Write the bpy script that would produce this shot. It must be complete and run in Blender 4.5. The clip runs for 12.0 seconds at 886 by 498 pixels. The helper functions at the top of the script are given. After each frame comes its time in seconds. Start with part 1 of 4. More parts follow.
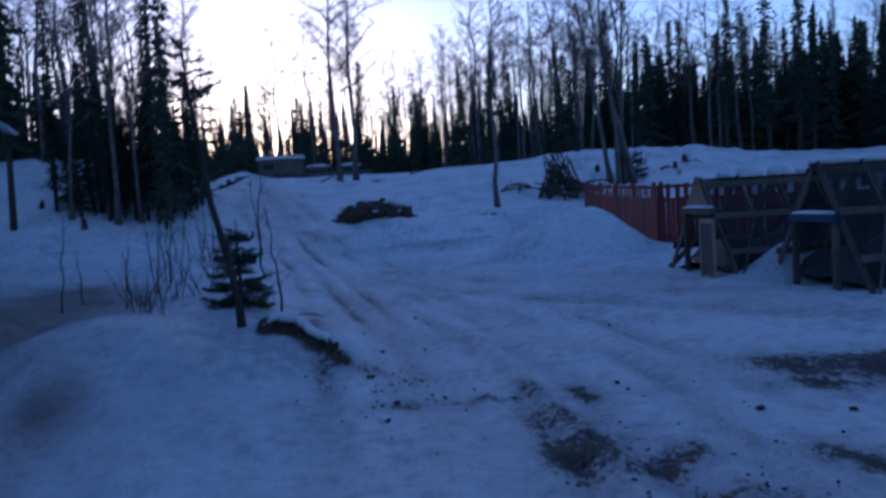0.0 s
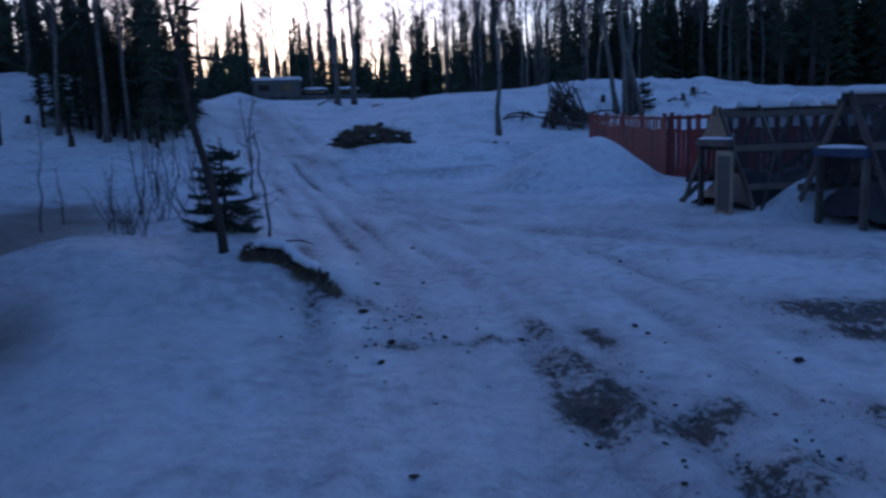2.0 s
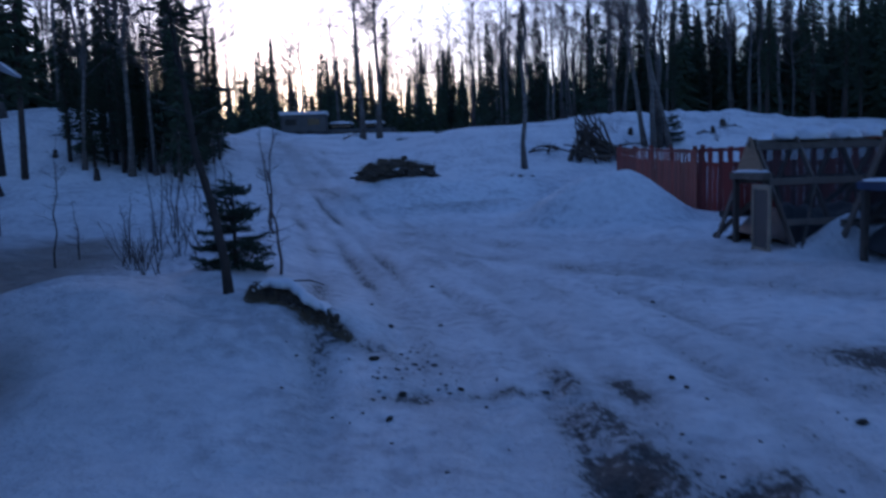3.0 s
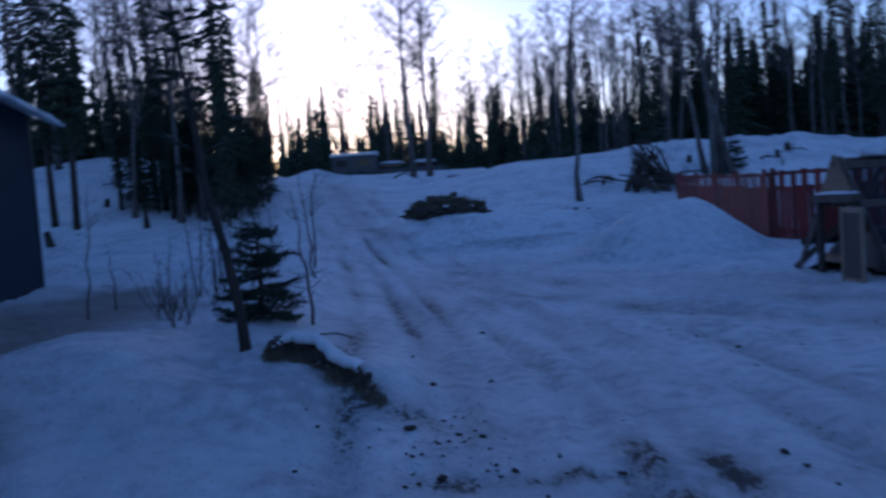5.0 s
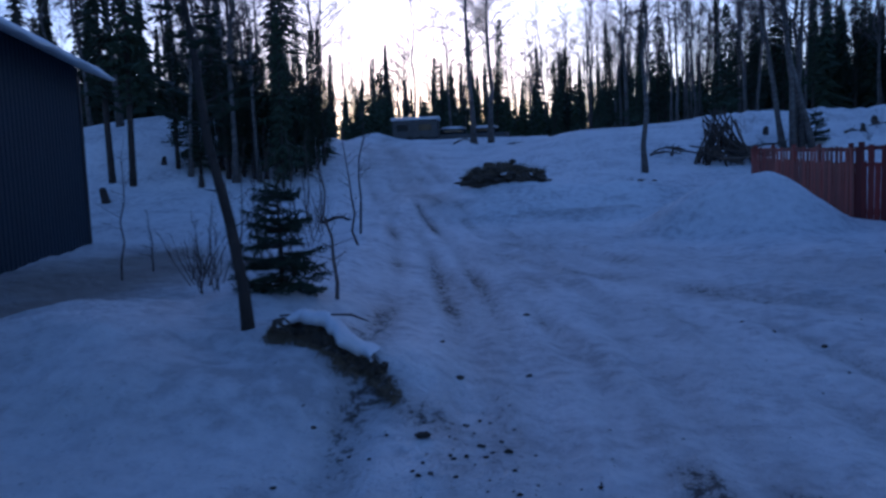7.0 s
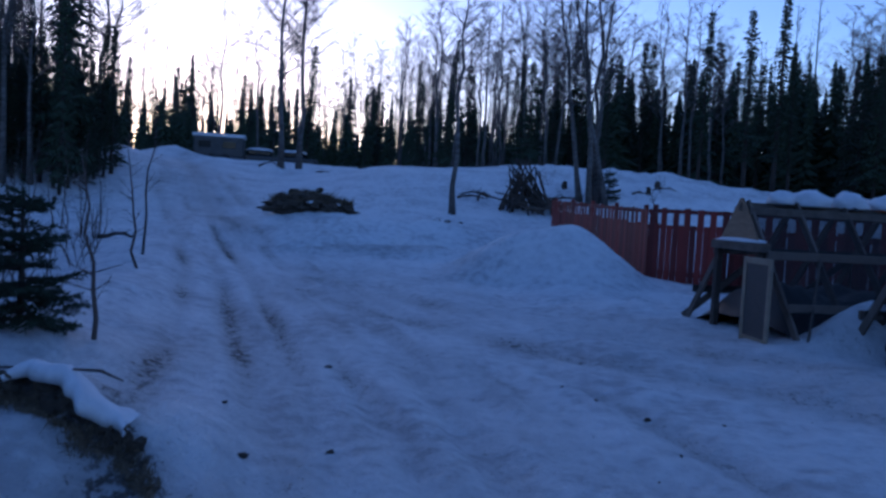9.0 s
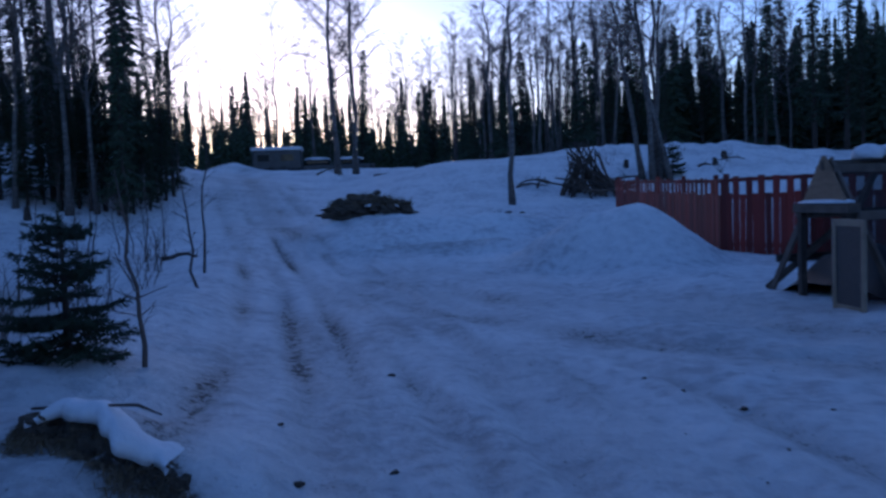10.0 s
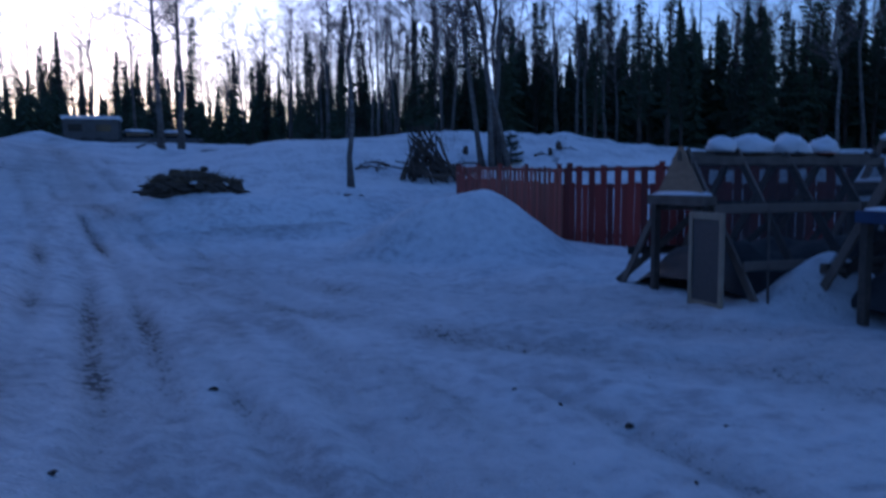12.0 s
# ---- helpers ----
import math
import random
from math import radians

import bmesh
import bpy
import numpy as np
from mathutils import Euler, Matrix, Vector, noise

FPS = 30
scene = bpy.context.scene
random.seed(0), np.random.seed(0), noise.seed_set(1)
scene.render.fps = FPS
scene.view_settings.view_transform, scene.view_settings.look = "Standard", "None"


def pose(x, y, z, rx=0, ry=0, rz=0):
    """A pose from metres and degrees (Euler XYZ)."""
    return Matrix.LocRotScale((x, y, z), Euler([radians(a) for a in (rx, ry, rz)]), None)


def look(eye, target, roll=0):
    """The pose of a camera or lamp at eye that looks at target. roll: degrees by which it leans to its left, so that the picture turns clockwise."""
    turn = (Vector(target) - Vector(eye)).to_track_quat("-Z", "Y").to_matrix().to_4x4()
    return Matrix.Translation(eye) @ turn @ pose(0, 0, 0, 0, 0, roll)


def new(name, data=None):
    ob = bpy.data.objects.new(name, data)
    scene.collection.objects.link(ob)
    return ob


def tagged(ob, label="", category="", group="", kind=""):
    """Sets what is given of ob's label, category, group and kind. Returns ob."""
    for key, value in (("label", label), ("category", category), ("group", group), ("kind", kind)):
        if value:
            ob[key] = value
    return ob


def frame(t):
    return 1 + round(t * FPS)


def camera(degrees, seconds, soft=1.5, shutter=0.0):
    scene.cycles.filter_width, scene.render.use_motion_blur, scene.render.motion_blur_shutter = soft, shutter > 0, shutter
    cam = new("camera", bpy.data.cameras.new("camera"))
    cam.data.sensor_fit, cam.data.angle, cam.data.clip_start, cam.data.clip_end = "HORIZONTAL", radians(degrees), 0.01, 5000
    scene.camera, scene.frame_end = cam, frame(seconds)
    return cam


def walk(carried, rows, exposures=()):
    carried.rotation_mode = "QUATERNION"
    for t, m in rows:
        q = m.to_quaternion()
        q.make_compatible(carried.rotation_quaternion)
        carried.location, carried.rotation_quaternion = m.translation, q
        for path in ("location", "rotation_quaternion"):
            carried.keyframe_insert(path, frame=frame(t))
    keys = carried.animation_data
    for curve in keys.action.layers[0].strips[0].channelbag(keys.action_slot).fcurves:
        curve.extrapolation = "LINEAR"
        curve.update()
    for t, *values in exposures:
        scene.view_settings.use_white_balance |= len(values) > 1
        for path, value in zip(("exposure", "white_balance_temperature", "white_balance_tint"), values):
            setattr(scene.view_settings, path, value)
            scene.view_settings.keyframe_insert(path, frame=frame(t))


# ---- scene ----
cam = camera(59.1, 12.0, soft=2.7, shutter=0.8)
PATH = [
    (0, (0.091, -0.644, 1.761), (0.081, 1.352, 1.639), -3.4),
    (0.5, (0.062, -0.586, 1.722), (0.018, 1.403, 1.517), -1.6),
    (1, (0.135, -0.38, 1.699), (0.097, 1.602, 1.44), -1.0),
    (1.5, (0.15, -0.147, 1.666), (0.081, 1.833, 1.391), -1.2),
    (2, (0.032, 0.115, 1.665), (0.023, 2.092, 1.364), -1.8),
    (2.5, (0.081, 0.426, 1.651), (0.14, 2.405, 1.368), -0.6),
    (3, (0.106, 0.657, 1.656), (0.032, 2.644, 1.441), -1.9),
    (3.2, (0.11, 0.765, 1.652), (0.021, 2.753, 1.456), -1.4),
    (4.8, (0.135, 1.625, 1.602), (0.0, 3.617, 1.485), -4.1),
    (5, (0.136, 1.733, 1.596), (-0.074, 3.719, 1.483), -3.9),
    (5.5, (0.047, 1.999, 1.621), (-0.244, 3.972, 1.482), -2.1),
    (6, (0.155, 2.218, 1.586), (-0.258, 4.168, 1.413), -2.6),
    (6.5, (0.242, 2.438, 1.567), (-0.192, 4.381, 1.375), -3.5),
    (6.7, (0.24, 2.545, 1.565), (-0.165, 4.494, 1.372), -3.0),
    (8.3, (0.21, 3.4, 1.548), (-0.011, 5.383, 1.412), -2.6),
    (8.5, (0.209, 3.508, 1.546), (0.109, 5.501, 1.411), -2.1),
    (9, (0.063, 3.732, 1.574), (0.201, 5.725, 1.47), 3.2),
    (9.5, (0.057, 3.841, 1.576), (0.131, 5.837, 1.485), -0.1),
    (10, (0.153, 4.202, 1.544), (0.124, 6.198, 1.425), -2.2),
    (10.5, (0.025, 4.487, 1.548), (-0.037, 6.482, 1.428), -1.7),
    (11, (-0.026, 4.75, 1.57), (0.245, 6.728, 1.458), 0.5),
    (11.5, (0.071, 5.004, 1.581), (0.417, 6.971, 1.473), 0.8),
    (12, (0.097, 5.292, 1.512), (0.488, 7.246, 1.343), -0.2),
]
walk(cam, [(t, look(eye, target, roll)) for t, eye, target, roll in PATH],
     exposures=[(0, 0.72, 4600, 35), (1, 0.76, 4750, 35), (2.5, 0.9, 4800, 35), (5, 0.72, 4600, 35), (6.5, 0.74, 4650, 35), (8.5, 0.86, 4600, 35), (10, 0.76, 4600, 35), (12, 0.74, 4550, 35)])


# ---- world and light ----
world = bpy.data.worlds.new("dusk_sky")
scene.world = world
world.use_nodes = True
wn = world.node_tree.nodes
wl = world.node_tree.links
SUN_AZ = 13.0          # degrees to the left of +y
SUN_EL = 5.0
sky = wn.new("ShaderNodeTexSky")
sky.sky_type = 'NISHITA'
sky.sun_disc = False
sky.sun_elevation = radians(SUN_EL)
sky.sun_rotation = radians(-SUN_AZ)
sky.air_density = 1.0
sky.dust_density = 0.55
sky.ozone_density = 2.0
wn["Background"].inputs["Strength"].default_value = 0.13
wl.new(sky.outputs["Color"], wn["Background"].inputs["Color"])
sun = new("sun", bpy.data.lights.new("sun", 'SUN'))
sun.data.energy = 0.3
sun.data.angle = radians(10)
sun.data.color = (1.0, 0.8, 0.62)
sa, se = radians(SUN_AZ), radians(SUN_EL + 1.0)
sun.matrix_world = look((0, 0, 30), (30 * math.sin(sa) * math.cos(se), -30 * math.cos(sa) * math.cos(se), 30 - 30 * math.sin(se)))


# ---- materials ----
def material(name):
    m = bpy.data.materials.new(name)
    m.use_nodes = True
    return m, m.node_tree.nodes, m.node_tree.links, m.node_tree.nodes["Principled BSDF"]


def ramp(nodes, stops):
    r = nodes.new("ShaderNodeValToRGB")
    els = r.color_ramp.elements
    while len(els) < len(stops):
        els.new(0.5)
    for e, (p, c) in zip(els, stops):
        e.position, e.color = p, (*c, 1)
    return r


def noise_node(nodes, links, coord, scale, detail=6.0, rough=0.55):
    n = nodes.new("ShaderNodeTexNoise")
    n.inputs["Scale"].default_value, n.inputs["Detail"].default_value = scale, detail
    n.inputs["Roughness"].default_value = rough
    if coord:
        links.new(coord, n.inputs["Vector"])
    return n


def mixed(nodes, links, fac, a, b, blend='MIX'):
    m = nodes.new("ShaderNodeMix")
    m.data_type, m.blend_type = 'RGBA', blend
    for sock, v in ((m.inputs[0], fac), (m.inputs[6], a), (m.inputs[7], b)):
        if isinstance(v, (int, float)):
            sock.default_value = v
        elif isinstance(v, tuple):
            sock.default_value = (*v, 1)
        else:
            links.new(v, sock)
    return m.outputs[2]


def calc(nodes, links, op, a, b=0.0, clamp=False):
    m = nodes.new("ShaderNodeMath")
    m.operation, m.use_clamp = op, clamp
    for sock, v in zip(m.inputs, (a, b)):
        if isinstance(v, (int, float)):
            sock.default_value = v
        else:
            links.new(v, sock)
    return m.outputs[0]


def bumped(nodes, links, bsdf, height, strength, distance):
    b = nodes.new("ShaderNodeBump")
    b.inputs["Strength"].default_value, b.inputs["Distance"].default_value = strength, distance
    links.new(height, b.inputs["Height"])
    links.new(b.outputs[0], bsdf.inputs["Normal"])


def plain(name, lo, hi, rough, scale=6.0, bump=0.3, dist=0.01, metal=0.0, stretch=(1, 1, 1), perobject=0.0):
    """Two tones mixed by coarse and fine noise, with fine relief."""
    m, n, l, b = material(name)
    tc = n.new("ShaderNodeTexCoord")
    mp = n.new("ShaderNodeMapping")
    mp.inputs["Scale"].default_value = stretch
    l.new(tc.outputs["Object"], mp.inputs["Vector"])
    n1 = noise_node(n, l, mp.outputs[0], scale)
    n2 = noise_node(n, l, mp.outputs[0], scale * 7)
    f = calc(n, l, 'ADD', calc(n, l, 'MULTIPLY', n1.outputs[0], 0.65), calc(n, l, 'MULTIPLY', n2.outputs[0], 0.35))
    if perobject:
        oi = n.new("ShaderNodeObjectInfo")
        f = calc(n, l, 'ADD', f, calc(n, l, 'MULTIPLY', calc(n, l, 'SUBTRACT', oi.outputs["Random"], 0.5), perobject))
    r = ramp(n, [(0.3, lo), (0.7, hi)])
    l.new(f, r.inputs[0])
    l.new(r.outputs[0], b.inputs["Base Color"])
    b.inputs["Roughness"].default_value, b.inputs["Metallic"].default_value = rough, metal
    if bump:
        bumped(n, l, b, n2.outputs[0], bump, dist)
    return m


def make_ground_material():
    m, n, l, b = material("snow_ground")
    geo = n.new("ShaderNodeNewGeometry")
    pos = geo.outputs["Position"]
    # dirt also carries the shade painted onto the near left bank
    dirt = n.new("ShaderNodeAttribute"); dirt.attribute_name = "dirt"
    ice = n.new("ShaderNodeAttribute"); ice.attribute_name = "ice"
    broad = noise_node(n, l, pos, 0.6, 4)
    mid = noise_node(n, l, pos, 5.0, 6, 0.6)
    fine = noise_node(n, l, pos, 26.0, 6, 0.65)
    snow = ramp(n, [(0.38, (0.56, 0.56, 0.575)), (0.49, (0.79, 0.795, 0.805)), (0.60, (0.90, 0.902, 0.905))])
    l.new(calc(n, l, 'ADD', calc(n, l, 'MULTIPLY', broad.outputs[0], 0.45), calc(n, l, 'MULTIPLY', mid.outputs[0], 0.55)), snow.inputs[0])
    soil = ramp(n, [(0.35, (0.022, 0.020, 0.018)), (0.65, (0.085, 0.074, 0.062))])
    l.new(fine.outputs[0], soil.inputs[0])
    # soil shows where its mask beats a grainy threshold
    drawn = n.new("ShaderNodeMapping")
    drawn.inputs["Scale"].default_value = (1.0, 0.55, 1.0)
    l.new(pos, drawn.inputs["Vector"])
    clump = noise_node(n, l, drawn.outputs[0], 15.0, 8, 0.74)
    grain = calc(n, l, 'ADD', calc(n, l, 'MULTIPLY', calc(n, l, 'SUBTRACT', clump.outputs[0], 0.5), 2.6),
                 calc(n, l, 'MULTIPLY', calc(n, l, 'SUBTRACT', fine.outputs[0], 0.5), 1.2))
    k = calc(n, l, 'ADD', calc(n, l, 'SUBTRACT', calc(n, l, 'MULTIPLY', dirt.outputs["Fac"], 1.25), 0.76), grain)
    k = calc(n, l, 'MULTIPLY', calc(n, l, 'MULTIPLY', k, 3.0, clamp=True), 0.9)
    # scattered grit on the driven snow
    speck = noise_node(n, l, pos, 34.0, 3, 0.6)
    grit = calc(n, l, 'MULTIPLY', calc(n, l, 'SUBTRACT', speck.outputs[0], 0.635), 14.0, clamp=True)
    grit = calc(n, l, 'MULTIPLY', grit, calc(n, l, 'MULTIPLY', dirt.outputs["Fac"], 1.9, clamp=True))
    k = calc(n, l, 'MAXIMUM', k, calc(n, l, 'MULTIPLY', grit, 0.8))
    slush = mixed(n, l, calc(n, l, 'MULTIPLY', calc(n, l, 'MULTIPLY', dirt.outputs["Fac"], calc(n, l, 'ADD', 0.25, calc(n, l, 'MULTIPLY', clump.outputs[0], 1.35))), 0.9, clamp=True), snow.outputs[0], (0.27, 0.255, 0.24))
    iced = mixed(n, l, calc(n, l, 'MULTIPLY', ice.outputs["Fac"], 0.85, clamp=True), slush, (0.20, 0.175, 0.14))
    l.new(mixed(n, l, k, iced, soil.outputs[0]), b.inputs["Base Color"])
    r = calc(n, l, 'SUBTRACT', 0.75, calc(n, l, 'MULTIPLY', ice.outputs["Fac"], 0.3))
    l.new(r, b.inputs["Roughness"])
    b.inputs["Specular IOR Level"].default_value = 0.25
    hgt = calc(n, l, 'ADD', calc(n, l, 'MULTIPLY', mid.outputs[0], 1.0), calc(n, l, 'MULTIPLY', fine.outputs[0], 0.35))
    bumped(n, l, b, hgt, 1.0, 0.12)
    return m


MAT_GROUND = make_ground_material()
MAT_SNOW = plain("fresh_snow", (0.60, 0.615, 0.65), (0.76, 0.77, 0.79), 0.75, 4.0, 0.4, 0.02)
MAT_SOIL = plain("frozen_soil", (0.03, 0.025, 0.02), (0.11, 0.088, 0.065), 0.9, 9.0, 0.8, 0.02)
MAT_GRASS = plain("dead_grass", (0.09, 0.07, 0.045), (0.24, 0.19, 0.12), 0.85, 12.0, 0.0)
MAT_NEEDLE = plain("spruce_needles", (0.012, 0.022, 0.012), (0.035, 0.055, 0.026), 0.8, 3.0, 0.0, perobject=0.3)
MAT_SPRUCE_BARK = plain("spruce_bark", (0.02, 0.016, 0.013), (0.065, 0.052, 0.043), 0.9, 8.0, 0.6, 0.02, stretch=(1, 1, 0.35))
MAT_TWIG = plain("bare_twigs", (0.05, 0.04, 0.035), (0.13, 0.10, 0.085), 0.85, 6.0, 0.0, perobject=0.3)
MAT_RED = plain("red_paint", (0.095, 0.012, 0.010), (0.23, 0.030, 0.021), 0.65, 3.0, 0.35, 0.006, stretch=(1, 1, 0.2), perobject=0.5)
MAT_WOOD = plain("weathered_wood", (0.05, 0.041, 0.034), (0.155, 0.125, 0.10), 0.85, 5.0, 0.5, 0.006, stretch=(1, 1, 1), perobject=0.4)
MAT_LUMBER = plain("pale_lumber", (0.19, 0.15, 0.105), (0.34, 0.28, 0.20), 0.75, 5.0, 0.3, 0.004)
MAT_PLY = plain("plywood", (0.17, 0.11, 0.065), (0.30, 0.21, 0.13), 0.7, 5.0, 0.3, 0.004, stretch=(1, 1, 4))
MAT_DARK_SHEET = plain("dark_sheet", (0.008, 0.009, 0.011), (0.025, 0.026, 0.029), 0.55, 4.0, 0.4, 0.02)
MAT_BLUE = plain("blue_tarp", (0.008, 0.022, 0.065), (0.02, 0.05, 0.13), 0.5, 5.0, 0.3, 0.01)
MAT_NET = plain("dark_netting", (0.010, 0.011, 0.012), (0.025, 0.026, 0.028), 0.8, 8.0, 0.0)
MAT_NET.node_tree.nodes["Principled BSDF"].inputs["Alpha"].default_value = 0.5
MAT_WIRE = plain("screen_mesh", (0.035, 0.035, 0.035), (0.075, 0.072, 0.07), 0.7, 40.0, 0.3, 0.002)
MAT_SIDING = plain("blue_metal_siding", (0.004, 0.012, 0.024), (0.008, 0.019, 0.036), 0.72, 1.2, 0.08, 0.01)
MAT_TRIM = plain("dark_trim", (0.02, 0.025, 0.03), (0.05, 0.055, 0.06), 0.5, 4.0, 0.2, 0.004)
MAT_LOG = plain("brush_log", (0.03, 0.024, 0.02), (0.10, 0.08, 0.065), 0.9, 7.0, 0.6, 0.01, perobject=0.3)
MAT_VAN = plain("dull_grey_paint", (0.03, 0.032, 0.035), (0.08, 0.08, 0.08), 0.45, 2.0, 0.15, 0.01)
MAT_RUBBER = plain("tyre_rubber", (0.012, 0.012, 0.012), (0.03, 0.03, 0.03), 0.8, 10.0, 0.3, 0.01)
MAT_ORANGE = plain("orange_plastic", (0.40, 0.085, 0.02), (0.55, 0.14, 0.035), 0.5, 5.0, 0.1, 0.004)


def make_birch_bark():
    m, n, l, b = material("birch_bark")
    tc = n.new("ShaderNodeTexCoord")
    mp = n.new("ShaderNodeMapping")
    mp.inputs["Scale"].default_value = (3, 3, 9)
    l.new(tc.outputs["Object"], mp.inputs["Vector"])
    n1 = noise_node(n, l, mp.outputs[0], 1.4, 5, 0.7)
    n2 = noise_node(n, l, tc.outputs["Object"], 1.1, 3)
    r = ramp(n, [(0.38, (0.035, 0.03, 0.027)), (0.52, (0.10, 0.092, 0.085)), (0.74, (0.26, 0.24, 0.22))])
    l.new(calc(n, l, 'ADD', calc(n, l, 'MULTIPLY', n1.outputs[0], 0.7), calc(n, l, 'MULTIPLY', n2.outputs[0], 0.3)), r.inputs[0])
    l.new(r.outputs[0], b.inputs["Base Color"])
    b.inputs["Roughness"].default_value = 0.75
    bumped(n, l, b, n1.outputs[0], 0.4, 0.01)
    return m


MAT_BIRCH = make_birch_bark()


def make_glass():
    m, n, l, b = material("dark_glass")
    b.inputs["Base Color"].default_value = (0.02, 0.022, 0.025, 1)
    b.inputs["Roughness"].default_value = 0.12
    return m


MAT_GLASS = make_glass()


# ---- mesh tools ----
class Build:
    """Collects rings, quads and boxes into one mesh."""

    def __init__(self):
        self.v, self.f = [], []

    def add(self, verts, faces):
        k = len(self.v)
        self.v.extend(verts)
        self.f.extend([tuple(i + k for i in f) for f in faces])

    def tube(self, pts, radii, sides=6, close=True):
        pts = [Vector(p) for p in pts]
        verts, faces = [], []
        for i, p in enumerate(pts):
            d = (pts[min(i + 1, len(pts) - 1)] - pts[max(i - 1, 0)]).normalized()
            a = d.cross(Vector((0, 0, 1)) if abs(d.z) < 0.9 else Vector((1, 0, 0))).normalized()
            c = d.cross(a)
            for s in range(sides):
                w = 2 * math.pi * s / sides
                verts.append(p + radii[i] * (math.cos(w) * a + math.sin(w) * c))
        for i in range(len(pts) - 1):
            for s in range(sides):
                t = (s + 1) % sides
                faces.append((i * sides + s, i * sides + t, (i + 1) * sides + t, (i + 1) * sides + s))
        if close:
            faces.append(tuple(range(sides - 1, -1, -1)))
            faces.append(tuple((len(pts) - 1) * sides + s for s in range(sides)))
        self.add(verts, faces)

    def spike(self, a, b, r):
        """A three-sided tapering twig."""
        d = (b - a).normalized()
        u = d.cross(Vector((0.31, 0.2, 0.93))).normalized()
        w = d.cross(u)
        self.add([a + r * u, a - 0.5 * r * u + 0.87 * r * w, a - 0.5 * r * u - 0.87 * r * w, b],
                 [(0, 1, 3), (1, 2, 3), (2, 0, 3)])

    def box(self, lo, hi, bevel=0.0, m=None):
        m = m or Matrix()
        (x0, y0, z0), (x1, y1, z1) = lo, hi
        e = min(bevel, (x1 - x0) * 0.4, (y1 - y0) * 0.4, (z1 - z0) * 0.4)
        if e <= 0:
            vs = [(x, y, z) for z in (z0, z1) for x, y in ((x0, y0), (x1, y0), (x1, y1), (x0, y1))]
            fs = [(3, 2, 1, 0), (4, 5, 6, 7), (0, 1, 5, 4), (1, 2, 6, 5), (2, 3, 7, 6), (3, 0, 4, 7)]
        else:
            def ring(z, i):
                a0, a1, b0, b1 = x0 + i, x1 - i, y0 + i, y1 - i
                return [(a0 + e, b0, z), (a1 - e, b0, z), (a1, b0 + e, z), (a1, b1 - e, z),
                        (a1 - e, b1, z), (a0 + e, b1, z), (a0, b1 - e, z), (a0, b0 + e, z)]
            vs = ring(z0, e * 0.5) + ring(z0 + e, 0) + ring(z1 - e, 0) + ring(z1, e * 0.5)
            fs = [tuple(range(7, -1, -1)), tuple(range(24, 32))]
            for k in range(3):
                for s in range(8):
                    t = (s + 1) % 8
                    fs.append((k * 8 + s, k * 8 + t, k * 8 + 8 + t, k * 8 + 8 + s))
        self.add([m @ Vector(p) for p in vs], fs)

    def beam(self, a, b, w, h, bevel=0.006):
        """A timber of section w x h from a to b."""
        a, b = Vector(a), Vector(b)
        d = b - a
        q = d.to_track_quat('Z', 'Y').to_matrix().to_4x4()
        self.box((-w / 2, -h / 2, 0), (w / 2, h / 2, d.length), bevel, Matrix.Translation(a) @ q)

    def mesh(self, name, mat, smooth=False):
        me = bpy.data.meshes.new(name)
        me.from_pydata([tuple(p) for p in self.v], [], self.f)
        me.materials.append(mat)
        if smooth:
            me.polygons.foreach_set("use_smooth", [True] * len(me.polygons))
        me.update()
        return me


def part(name, b, mat, parent=None, label="", smooth=False):
    ob = new(name, b.mesh(name, mat, smooth))
    if parent:
        ob.parent = parent
    if label:
        tagged(ob, label)
    return ob


def shared(name, me, parent, m=None):
    ob = new(name, me)
    ob.parent = parent
    if m:
        ob.matrix_basis = m
    return ob


def empty(name, m=None):
    ob = new(name)
    if m:
        ob.matrix_basis = m
    return ob


def lump(b, c, r, seed, rough=0.25, flat=0.0, nu=14, nv=9):
    """An uneven rounded lump; flat cuts it off below."""
    verts, faces = [], []
    for i in range(nv + 1):
        th = math.pi * i / nv
        for j in range(nu):
            ph = 2 * math.pi * j / nu
            d = Vector((math.sin(th) * math.cos(ph), math.sin(th) * math.sin(ph), math.cos(th)))
            k = 1 + rough * noise.noise(d * 1.6 + Vector((seed * 3.1, seed * 1.7, seed)))
            k += rough * 0.5 * noise.noise(d * 4.3 + Vector((seed, seed * 2.3, 5)))
            if nu > 30:
                k += rough * 0.28 * noise.noise(d * 11.0 + Vector((seed, 4, seed)))
            p = Vector((d.x * r[0], d.y * r[1], d.z * r[2])) * k
            p.z = max(p.z, -flat * r[2]) if flat else p.z
            verts.append(Vector(c) + p)
    for i in range(nv):
        for j in range(nu):
            t = (j + 1) % nu
            faces.append((i * nu + j, (i + 1) * nu + j, (i + 1) * nu + t, i * nu + t))
    b.add(verts, faces)


# ---- terrain ----
def sstep(a, b, x):
    t = np.clip((x - a) / (b - a), 0, 1)
    return t * t * (3 - 2 * t)


